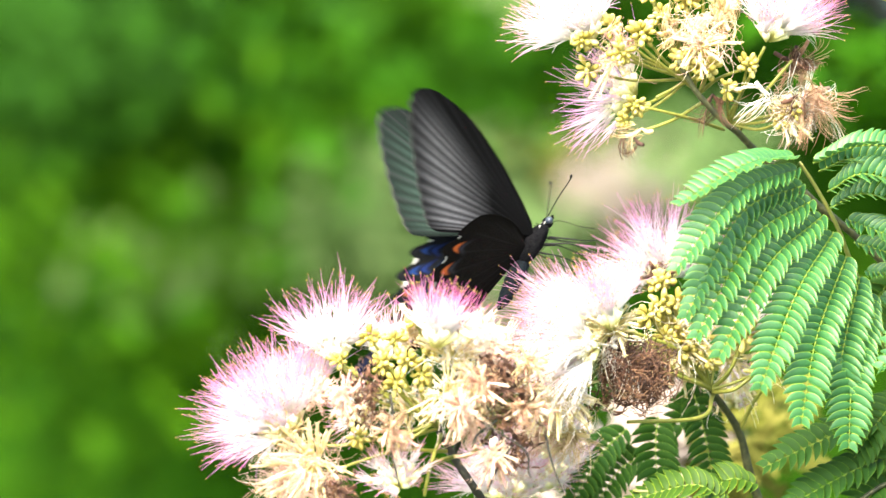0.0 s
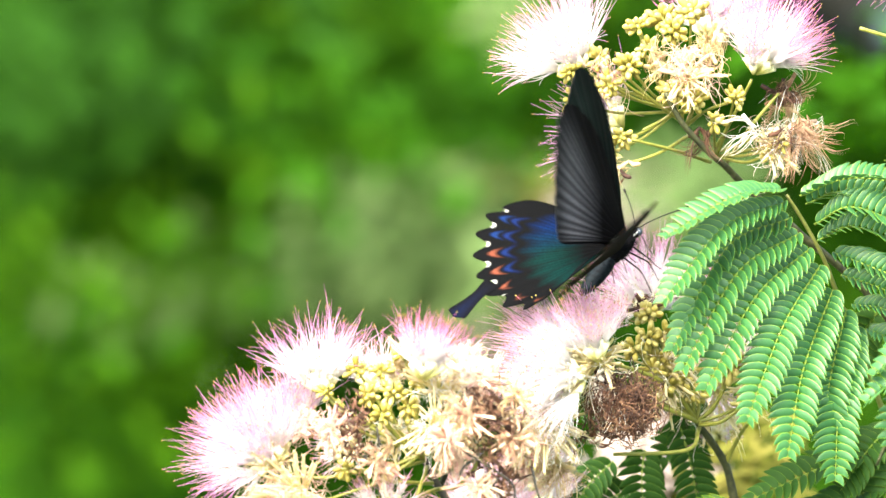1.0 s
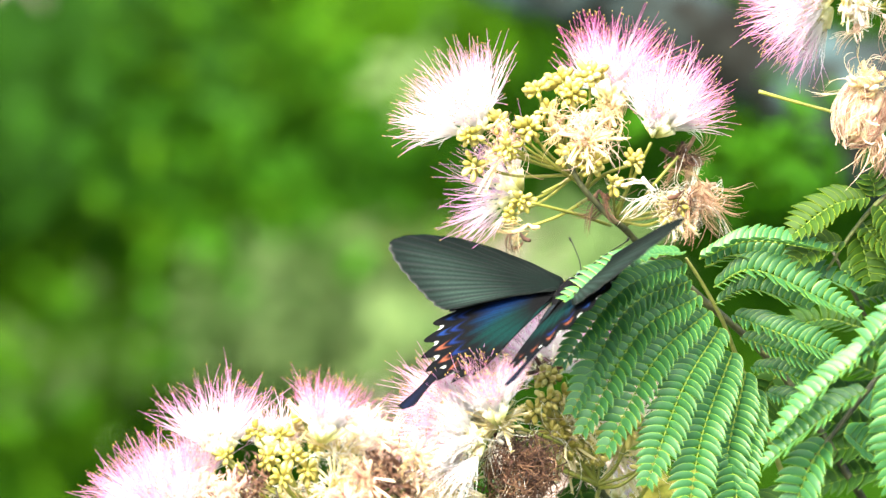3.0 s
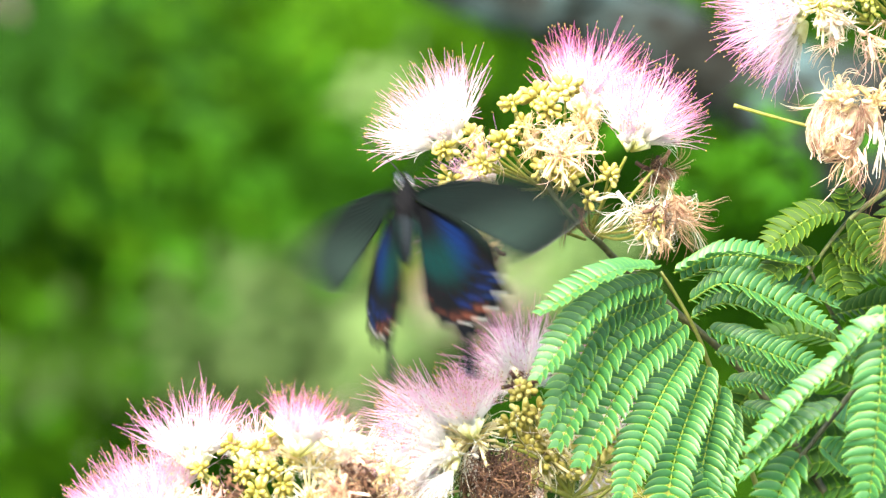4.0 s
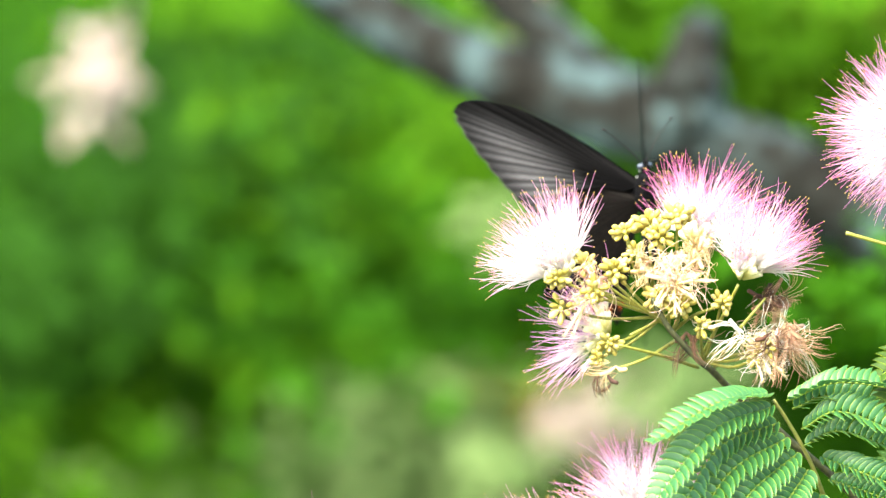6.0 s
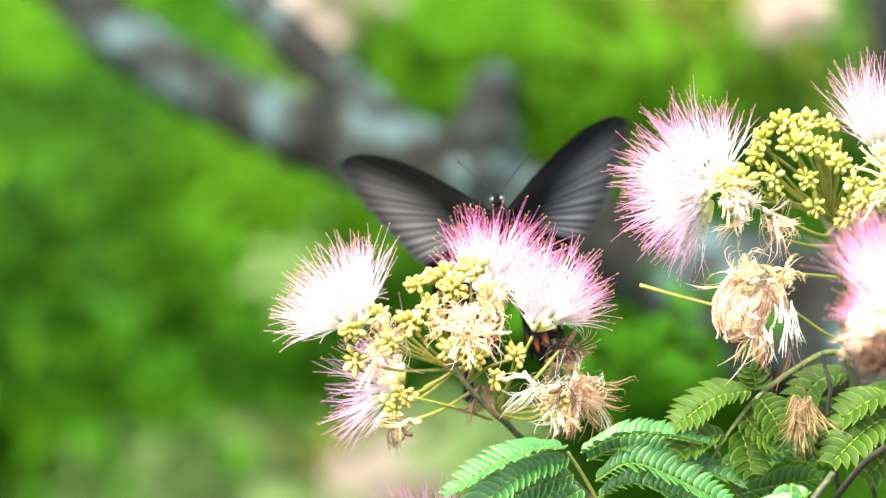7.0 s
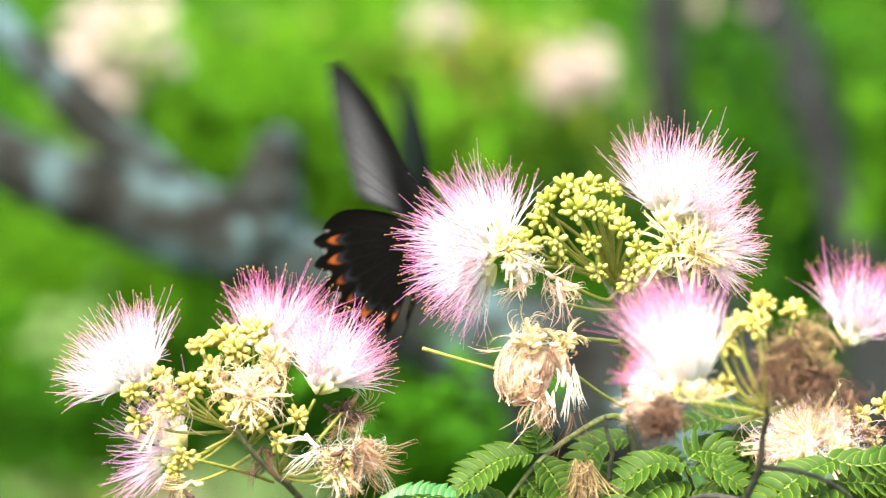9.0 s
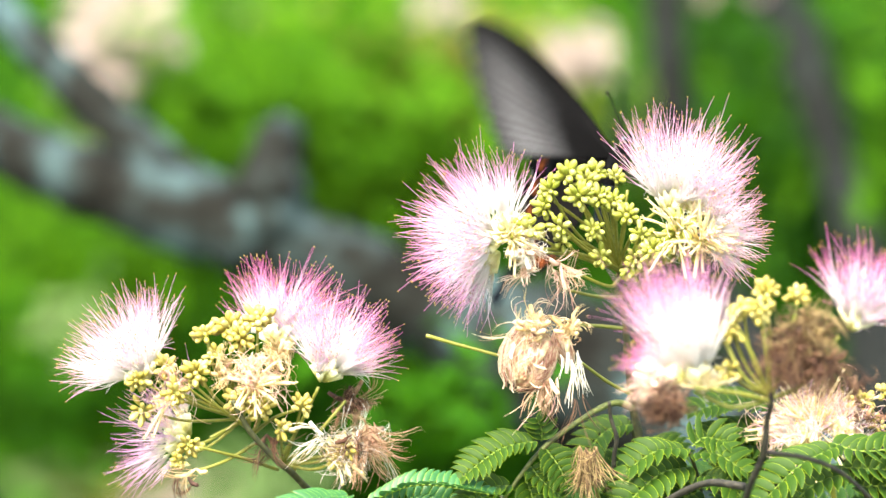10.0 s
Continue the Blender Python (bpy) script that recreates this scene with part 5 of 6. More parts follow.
for i, (p, nrm, pairs, size, single) in enumerate([([(1498, 455, .012), (1445, 600, -.012), (1418, 752, -.022)], (-0.1, -0.95, 0.25), 26, 50, False), ([(1522, 490, .016), (1492, 620, -.002), (1478, 720, -.006)], (-0.05, -0.95, 0.25), 20, 50, False), ([(1540, 520, .02), (1510, 660, -.004), (1502, 795, -.012)], (0.0, -0.96, 0.2), 24, 48, False)], 6):
    pinna(big, [low(*q) for q in p], nrm, pairs, size, LEAFLET, 600 + i, single, 26)
for i, (p, nrm, pairs, size) in enumerate([([(1271, 452, 0), (1364, 420, -.004), (1506, 440, .0)], (0, -0.35, 0.95), 22, 40), ([(1281, 466, .002), (1364, 446, .004), (1562, 512, .01)], (0.1, -0.6, 0.8), 26, 44), ([(1297, 502, .004), (1377, 473, -.004), (1552, 556, .0)], (0.15, -0.7, 0.7), 26, 44),
                  ([(1301, 532, .006), (1364, 506, .0), (1469, 542, .0)], (0.1, -0.6, 0.8), 18, 42), ([(1330, 552, .01), (1417, 585, .0), (1536, 632, .0)], (0.25, -0.75, 0.6), 22, 42), ([(1344, 592, .012), (1423, 618, .004), (1510, 655, .004)], (0.25, -0.75, 0.6), 18, 40)], 0):
    pinna(big, [mid(*q) for q in p], nrm, pairs, size, LEAFLET, 620 + i, False, 38)
for i, (p, nrm, pairs, size) in enumerate([([(1364, 645, .016), (1417, 651, .008), (1483, 685, .008)], (0.2, -0.7, 0.6), 14, 38), ([(1390, 688, .02), (1430, 704, .014), (1480, 730, .012)], (0.2, -0.7, 0.6), 12, 36)], 6):
    pinna(big, [mid(*q) for q in p], nrm, pairs, size, LEAFLET, 620 + i, False, 38)


def leaf(label, rib, pinnae, mat, seed, shift=low, r0=0.0010, bark=None, lift=18.0):
    """A feather leaf from its midrib and its feathers, each of three bearings, a facing, pairs and leaflet length."""
    root = thing("feather_leaf", at(*shift(*rib[0])), label, "leaf", "feather leaves")
    stem(root, [shift(*p) for p in rib], r0, 0.0005, bark or (RACHIS if mat is not LEAFLET_DARK else TWIG), "leaf_stalk", "", 7)
    for i, (p, nrm, pairs, size) in enumerate(pinnae):
        pinna(root, [shift(*q) for q in p], nrm, pairs, size, mat, seed + i, False, lift)
    return root


def hang(x, y, d=0.0):
    return (x - 155.9, y + 338.4, d)


def side(x, y, d=0.0):
    return (x + 478.6, y - 58.0, d)


leaf("feather leaf with broad pale green leaflets, slightly soft", [(1640, 520, -.03), (1515, 685, -.04), (1445, 775, -.045), (1375, 865, -.045), (1330, 960, -.04)], [
    ([(1525, 625, -.05), (1440, 690, -.055), (1322, 805, -.05)], (-0.45, -0.5, 0.75), 20, 44),
    ([(1490, 715, -.05), (1420, 760, -.055), (1310, 850, -.05)], (-0.4, -0.55, 0.7), 18, 44),
    ([(1566, 540, -.05), (1558, 700, -.06), (1538, 900, -.055)], (-0.5, -0.82, 0.2), 24, 58),
    ([(1600, 555, -.05), (1540, 590, -.055), (1470, 655, -.05)], (-0.4, -0.5, 0.75), 12, 46),
    ([(1420, 805, -.045), (1390, 850, -.05), (1360, 930, -.045)], (-0.2, -0.9, 0.3), 10, 50),
    ([(1475, 745, -.035), (1520, 765, -.03), (1600, 790, -.03)], (0.2, -0.7, 0.65), 12, 46),
    ([(1450, 790, -.035), (1500, 830, -.03), (1580, 860, -.03)], (0.2, -0.7, 0.65), 12, 46),
    ([(1600, 640, -.04), (1590, 760, -.05), (1580, 900, -.045)], (-0.2, -0.9, 0.3), 16, 50)], LEAFLET, 640, hang, 0.0012, TWIG, 34)
# backing leaves whose dark colour gives the shade behind the pale leaf
leaf("feather leaf behind, deep shade put into its dark green", [(1640, 960, .05), (1560, 720, .05), (1485, 580, .045), (1430, 470, .04)], [
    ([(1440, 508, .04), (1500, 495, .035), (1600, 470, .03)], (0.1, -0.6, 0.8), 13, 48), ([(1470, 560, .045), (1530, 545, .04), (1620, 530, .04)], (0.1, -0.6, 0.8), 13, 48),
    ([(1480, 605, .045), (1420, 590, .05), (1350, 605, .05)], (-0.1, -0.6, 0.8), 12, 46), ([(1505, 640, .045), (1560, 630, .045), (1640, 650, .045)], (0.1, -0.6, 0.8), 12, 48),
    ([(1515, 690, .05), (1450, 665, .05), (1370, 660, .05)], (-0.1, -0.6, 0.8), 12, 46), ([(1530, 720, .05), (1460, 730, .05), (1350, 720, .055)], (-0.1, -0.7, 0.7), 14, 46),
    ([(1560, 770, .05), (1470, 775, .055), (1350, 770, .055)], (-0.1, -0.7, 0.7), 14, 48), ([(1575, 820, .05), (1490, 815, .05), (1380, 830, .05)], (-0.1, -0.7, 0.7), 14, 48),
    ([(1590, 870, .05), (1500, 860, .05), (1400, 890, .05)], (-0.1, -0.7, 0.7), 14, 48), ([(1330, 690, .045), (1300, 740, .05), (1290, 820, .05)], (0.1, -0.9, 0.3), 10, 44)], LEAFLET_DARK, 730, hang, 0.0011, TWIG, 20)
leaf("feather leaf below, shade put into its dark green", [(1700, 1060, .06), (1600, 860, .03), (1480, 920, .02), (1400, 960, .02)], [
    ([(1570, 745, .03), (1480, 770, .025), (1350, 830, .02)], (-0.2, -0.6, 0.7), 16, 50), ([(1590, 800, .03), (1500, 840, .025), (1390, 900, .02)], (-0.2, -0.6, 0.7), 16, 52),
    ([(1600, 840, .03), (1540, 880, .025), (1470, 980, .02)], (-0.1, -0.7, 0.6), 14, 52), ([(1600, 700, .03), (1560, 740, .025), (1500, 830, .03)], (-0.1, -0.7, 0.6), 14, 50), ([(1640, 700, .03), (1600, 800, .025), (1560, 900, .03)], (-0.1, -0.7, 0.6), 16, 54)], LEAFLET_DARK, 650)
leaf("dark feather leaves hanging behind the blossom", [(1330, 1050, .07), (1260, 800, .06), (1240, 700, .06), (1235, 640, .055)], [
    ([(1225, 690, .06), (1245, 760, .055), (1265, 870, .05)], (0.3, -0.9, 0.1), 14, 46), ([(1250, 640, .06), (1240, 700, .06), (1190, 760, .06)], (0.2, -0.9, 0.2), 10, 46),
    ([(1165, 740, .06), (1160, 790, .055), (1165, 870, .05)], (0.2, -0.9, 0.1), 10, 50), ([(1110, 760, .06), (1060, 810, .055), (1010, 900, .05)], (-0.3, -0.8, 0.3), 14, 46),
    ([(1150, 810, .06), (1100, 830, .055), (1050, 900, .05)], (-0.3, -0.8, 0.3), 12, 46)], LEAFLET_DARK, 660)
leaf("bright feather leaf at the foot of the twigs", [(1420, 1080, .03), (1300, 930, .0), (1200, 880, -.01), (1120, 870, -.01)], [
    ([(1290, 900, -.01), (1230, 860, -.015), (1110, 890, -.01)], (0, -0.6, 0.8), 16, 46), ([(1340, 860, .0), (1290, 850, -.005), (1240, 890, 0)], (0, -0.6, 0.8), 10, 46)], LEAFLET_BRIGHT, 670)
leaf("feather leaf on a curved green stalk", [(1030, 712, .03), (1000, 703, .025), (955, 722, .02), (880, 775, .012), (830, 832, .008), (785, 900, .006)], [
    ([(858, 772, .010), (795, 785, .004), (722, 838, .0)], (-0.15, -0.6, 0.75), 14, 50), ([(868, 770, .012), (868, 750, .010), (858, 728, .008)], (0.1, -0.9, 0.3), 4, 36),
    ([(872, 780, .012), (898, 815, .01), (915, 850, .01)], (0.25, -0.8, 0.5), 7, 44), ([(848, 815, .012), (868, 840, .01), (905, 872, .01)], (0.2, -0.6, 0.75), 8, 46),
    ([(835, 830, .012), (850, 865, .01), (862, 920, .01)], (0.2, -0.8, 0.5), 7, 44), ([(815, 850, .008), (775, 855, .004), (725, 890, .0)], (-0.1, -0.6, 0.8), 9, 44)], LEAFLET_BRIGHT, 680, side, 0.0013, TWIG_GREEN, 22)
leaf("broad feather leaf spreading under the blossoms", [(1160, 960, .05), (1150, 860, .03), (1140, 818, .02), (1130, 790, .015)], [
    ([(1130, 818, .02), (1075, 832, .01), (1000, 900, .0)], (-0.1, -0.75, 0.65), 12, 58), ([(1125, 790, .02), (1070, 790, .01), (1010, 830, .01)], (-0.2, -0.6, 0.75), 10, 50),
    ([(1140, 800, .02), (1180, 795, .012), (1235, 830, .01)], (0.1, -0.55, 0.8), 9, 54), ([(1145, 840, .02), (1190, 840, .01), (1240, 890, .01)], (0.2, -0.7, 0.6), 9, 54),
    ([(1135, 780, .02), (1160, 765, .02), (1205, 775, .015)], (0.0, -0.8, 0.6), 6, 50), ([(1148, 860, .025), (1110, 880, .02), (1060, 930, .02)], (-0.1, -0.8, 0.5), 8, 52)], LEAFLET_BRIGHT, 690, side, 0.0010, TWIG, 20)
leaf("feather leaf behind the grey twig", [(1080, 960, .07), (1050, 850, .06), (1035, 770, .055), (1022, 730, .05)], [
    ([(1030, 742, .05), (980, 755, .045), (935, 810, .04)], (-0.2, -0.6, 0.75), 9, 48), ([(1040, 800, .055), (990, 815, .05), (940, 870, .05)], (-0.2, -0.6, 0.75), 9, 48),
    ([(1045, 840, .06), (1000, 860, .055), (960, 900, .05)], (-0.1, -0.7, 0.7), 8, 48), ([(1040, 790, .055), (1080, 780, .05), (1130, 800, .05)], (0.2, -0.6, 0.75), 8, 46)], LEAFLET_BRIGHT, 700, side, 0.0009, TWIG, 20)
leaf("lit feather leaf behind the pink blossom", [(1290, 960, .07), (1285, 830, .06), (1275, 760, .055), (1270, 700, .05)], [
    ([(1272, 712, .05), (1200, 702, .045), (1125, 725, .04)], (0.0, -0.6, 0.8), 12, 46), ([(1275, 760, .05), (1210, 755, .045), (1140, 775, .04)], (0.0, -0.6, 0.8), 11, 48),
    ([(1280, 790, .05), (1225, 780, .045), (1165, 800, .04)], (0.0, -0.6, 0.8), 10, 48), ([(1285, 840, .05), (1240, 820, .045), (1170, 850, .04)], (0.0, -0.7, 0.7), 10, 50), ([(1275, 720, .05), (1300, 705, .045), (1330, 715, .045)], (0.0, -0.6, 0.8), 5, 42)], LEAFLET_BRIGHT, 710, side, 0.0010, TWIG, 20)
leaf("yellow-green feather leaf beside the dark twig", [(1480, 960, .04), (1440, 860, .02), (1400, 800, .01), (1370, 770, .005)], [
    ([(1385, 785, .0), (1320, 820, -.01), (1250, 890, -.01)], (-0.3, -0.65, 0.7), 12, 58), ([(1420, 830, .005), (1350, 850, -.005), (1290, 910, -.005)], (-0.3, -0.65, 0.7), 10, 54),
    ([(1380, 775, .005), (1450, 790, .0), (1580, 765, .0)], (0.1, -0.55, 0.8), 14, 52), ([(1400, 820, .005), (1470, 822, .0), (1590, 832, .0)], (0.1, -0.6, 0.75), 13, 54),
    ([(1420, 855, .005), (1490, 852, .0), (1600, 868, .0)], (0.1, -0.6, 0.75), 13, 54), ([(1440, 880, .005), (1500, 885, .0), (1600, 910, .0)], (0.1, -0.6, 0.75), 12, 54)], LEAFLET_BRIGHT, 720, side, 0.0011, TWIG, 20)
leaf("feather leaves below, coloured dark to stand for shade", [(1300, 1000, .09), (1250, 900, .08), (1180, 860, .075), (1100, 850, .07)], [
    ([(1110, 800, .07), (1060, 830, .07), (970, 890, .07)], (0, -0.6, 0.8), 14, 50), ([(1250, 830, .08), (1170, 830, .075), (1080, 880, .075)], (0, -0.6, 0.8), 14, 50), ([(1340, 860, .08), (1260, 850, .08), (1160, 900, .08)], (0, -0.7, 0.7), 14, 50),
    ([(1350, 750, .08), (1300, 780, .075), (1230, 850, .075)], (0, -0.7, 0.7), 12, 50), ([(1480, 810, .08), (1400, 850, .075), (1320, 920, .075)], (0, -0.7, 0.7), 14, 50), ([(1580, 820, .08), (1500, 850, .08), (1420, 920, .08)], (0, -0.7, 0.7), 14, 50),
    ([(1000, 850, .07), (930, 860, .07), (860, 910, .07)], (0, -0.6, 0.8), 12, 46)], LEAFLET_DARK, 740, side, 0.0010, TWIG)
dry = thing("dry_twig", at(*high(1085, 900, 0.02)), "knobbly dark dead twig beside a dried calyx", "twig")
stem(dry, [high(1110, 1080, .05), high(1095, 960, .03), high(1080, 850, .015), high(1085, 800, .01), high(1075, 765, .008), high(1072, 735, .006)], 0.0009, 0.0006, TWIG_DARK, "stem", "", 7, 5)
stem(dry, [side(1228, 852, -.04), side(1165, 845, -.03), side(1110, 866, -.02), side(1060, 900, -.01), side(1010, 960, .01)], 0.0013, 0.0011, TWIG_DARK, "bent_twig", "dark bent twig", 8)
put(withered, dry, 1035, 812, 0.0, (0.0, 0.95, -0.2), 92, 90, WITHER_DULL, 201, 0.25, 0.2, spread=34, thick=1.6, name="dried_calyx", label="dried papery calyx", kind="stuff", tubes=False)
stem(dry, [high(1090, 930, .02), high(1060, 915, .01), high(1045, 880, .005)], 0.0007, 0.0005, STALK)


# ---- the swallowtail butterfly; its own space: x ahead, y to its left, z to its back, in millimetres ----
MM = 0.001
WING = bpy.data.materials.new("wing_scales")
WING.use_nodes = True
wnt = WING.node_tree
wl = wnt.links
wb = wnt.nodes["Principled BSDF"]
wat = wnt.nodes.new("ShaderNodeAttribute")
wat.attribute_name = "scales"
wtc = wnt.nodes.new("ShaderNodeTexCoord")
wno = wnt.nodes.new("ShaderNodeTexNoise")
wno.inputs["Scale"].default_value, wno.inputs["Detail"].default_value = 1400.0, 4.0
wl.new(wtc.outputs["Object"], wno.inputs["Vector"])
wmix = wnt.nodes.new("ShaderNodeMix")
wmix.data_type, wmix.blend_type = "RGBA", "OVERLAY"
wmix.inputs["Factor"].default_value = 0.55
wl.new(wat.outputs["Color"], wmix.inputs["A"])
wl.new(wno.outputs["Fac"], wmix.inputs["B"])
wl.new(wmix.outputs["Result"], wb.inputs["Base Color"])
wtr = wnt.nodes.new("ShaderNodeBsdfTranslucent")
wl.new(wmix.outputs["Result"], wtr.inputs["Color"])
wms = wnt.nodes.new("ShaderNodeMixShader")
wms.inputs["Fac"].default_value = 0.3
wl.new(wb.outputs[0], wms.inputs[1])
wl.new(wtr.outputs[0], wms.inputs[2])
wl.new(wms.outputs[0], wnt.nodes["Material Output"].inputs["Surface"])
wb.inputs["Roughness"].default_value = 0.75
wb.inputs["Specular IOR Level"].default_value = 0.06
wbump = wnt.nodes.new("ShaderNodeBump")
wbump.inputs["Strength"].default_value, wbump.inputs["Distance"].default_value = 0.25, 0.0002
wl.new(wno.outputs["Fac"], wbump.inputs["Height"])
wl.new(wbump.outputs["Normal"], wb.inputs["Normal"])
FUR = material("black_fur", [(0.3, (0.002, 0.002, 0.0025)), (0.6, (0.005, 0.005, 0.006)), (0.8, (0.016, 0.016, 0.015))], "noise", 1600, 0.9, 0.0, 1.0, spec=0.03)
BELLY = material("blue_black_abdomen", [(0.3, (0.002, 0.0025, 0.0035)), (0.7, (0.008, 0.012, 0.016))], "noise", 1200, 0.7, 0.0, 0.8, spec=0.06)
HORN = material("black_horn", [(0.3, (0.003, 0.003, 0.0035)), (0.7, (0.009, 0.009, 0.009))], "noise", 900, 0.6, spec=0.15)
EYEBALL = material("dark_glossy_eye", [(0.3, (0.012, 0.016, 0.026)), (0.7, (0.04, 0.055, 0.08))], "noise", 700, 0.3)
PALE_SCALE = material("white_scales", [(0.3, (0.20, 0.20, 0.20)), (0.7, (0.36, 0.36, 0.35))], "noise", 900, 0.7)

FORE = [(2, 3), (14, 11.5), (28, 20), (42, 26.5), (54, 29.3), (61, 29.3), (65.5, 27), (65.6, 22.5), (61.5, 14.5), (56, 6.5), (50, -1.5), (44.5, -8), (40.5, -11.6), (36, -12.2), (27, -9.5), (17, -6.5), (8, -5), (1, -4)]
HIND = [(2, 2), (12, 4.5), (22, 4.2), (31, 1), (36.5, -5.5), (38.8, -13), (38.8, -20), (37.3, -27), (34.6, -33.5), (31.2, -39), (27, -43.2), (22.5, -45.8), (17.5, -46.2), (13, -44), (9.5, -38.5), (7.2, -28), (5, -15), (1.5, -5)]


def bump_at(x, c, w):
    return math.exp(-((x - c) / w) ** 2)


def blend(a, b, k):
    k = max(0.0, min(1.0, k))
    return tuple(x + (y - x) * k for x, y in zip(a, b))


def ease(x, a, b):
    """0 at a, 1 at b, straight between."""
    return max(0.0, min(1.0, (x - a) / (b - a)))


def fore_scales(q, r, upper, rng):
    """Colour at a share q along the rim and r out from the root."""
    col = (0.0020, 0.0032, 0.0030) if upper else (0.0020, 0.0019, 0.0023)
    if upper:
        col = blend(col, (0.002, 0.014, 0.010), 0.4 * rng.random() * (1 - 0.5 * r))
    lines = 0.5 + 0.5 * math.cos(q * 2 * math.pi * 36)
    band = ease(r, 0.34, 0.68) * ease(r, 1.03, 0.80) * ease(q, 0.28, 0.42) * ease(q, 0.75, 0.69)
    band *= 0.40 + 0.60 * ease(q, 0.34, 0.62)
    pale = (0.020, 0.036, 0.030) if upper else (0.14, 0.14, 0.155)
    col = blend(col, pale, band * (0.30 + 0.70 * lines) * (0.85 + 0.15 * rng.random()))
    col = blend(col, (0.016, 0.016, 0.018), 0.45 * max(0.0, math.cos(q * 2 * math.pi * 17)) ** 8 * ease(r, 0.1, 0.3))
    if r > 0.985 and 0.38 < q < 0.72:
        col = blend(col, (0.12, 0.12, 0.115), 0.4)
    return col


def hind_scales(q, r, upper, rng):
    rim = (q - 0.26) / 0.56
    cell = rim * 7
    inside = cell - math.floor(cell) - 0.5
    col = (0.0020, 0.0022, 0.0028) if upper else (0.0024, 0.0020, 0.0019)
    if upper:
        brush = (0.62 + 0.38 * rng.random()) * (0.82 + 0.18 * math.cos(q * 2 * math.pi * 47))
        veins = 1 - 0.45 * max(0.0, math.cos(q * 2 * math.pi * 12.5)) ** 6
        field = ease(r, 0.20, 0.42) * ease(r, 0.70, 0.54) * ease(q, 0.11, 0.20)
        teal_side = ease(q + 0.22 * (0.62 - r), 0.30, 0.52)
        col = blend(col, blend((0.0009, 0.0125, 0.072), (0.0008, 0.022, 0.020), teal_side), field * brush * veins * ease(q, 1.0, 0.9))
    else:
        col = blend(col, (0.012, 0.010, 0.009), 0.45 * rng.random() * bump_at(r, 0.45, 0.4))
        col = blend(col, (0.010, 0.010, 0.010), 0.5 * max(0.0, math.cos(q * 2 * math.pi * 12.5)) ** 10 * ease(r, 0.1, 0.3) * ease(r, 0.8, 0.7))
    if 0 < rim < 1 and r > 0.66:
        if upper:
            moon = bump_at(inside, 0, 0.26) * bump_at(r + 0.07 * (2 * inside) ** 2, 0.865, 0.030)
            tint = (0.006, 0.026, 0.12) if cell < 2 else (0.20, 0.058, 0.034)
            col = blend(col, tint, (1.1 if cell < 4.5 else 0.62) * moon - 0.24)
            if cell < 4:
                col = blend(col, (0.006, 0.022, 0.13), 0.6 * bump_at(inside, 0, 0.3) * bump_at(r, 0.775, 0.022))
        else:
            moon = bump_at(inside, 0, 0.27) * bump_at(r + 0.05 * (2 * inside) ** 2, 0.84, 0.036)
            col = blend(col, (0.34, 0.085, 0.022), (1.9 if cell < 2 or cell > 4 else 1.1) * moon - 0.45)
            col = blend(col, (0.05, 0.055, 0.075), 0.4 * bump_at(inside, 0, 0.3) * bump_at(r, 0.77, 0.03))
        if r > 0.978 and abs(inside) > 0.36 and rim < 0.7:
            col = blend(col, (0.5, 0.5, 0.48), 0.7 if upper else 0.35)
    return col


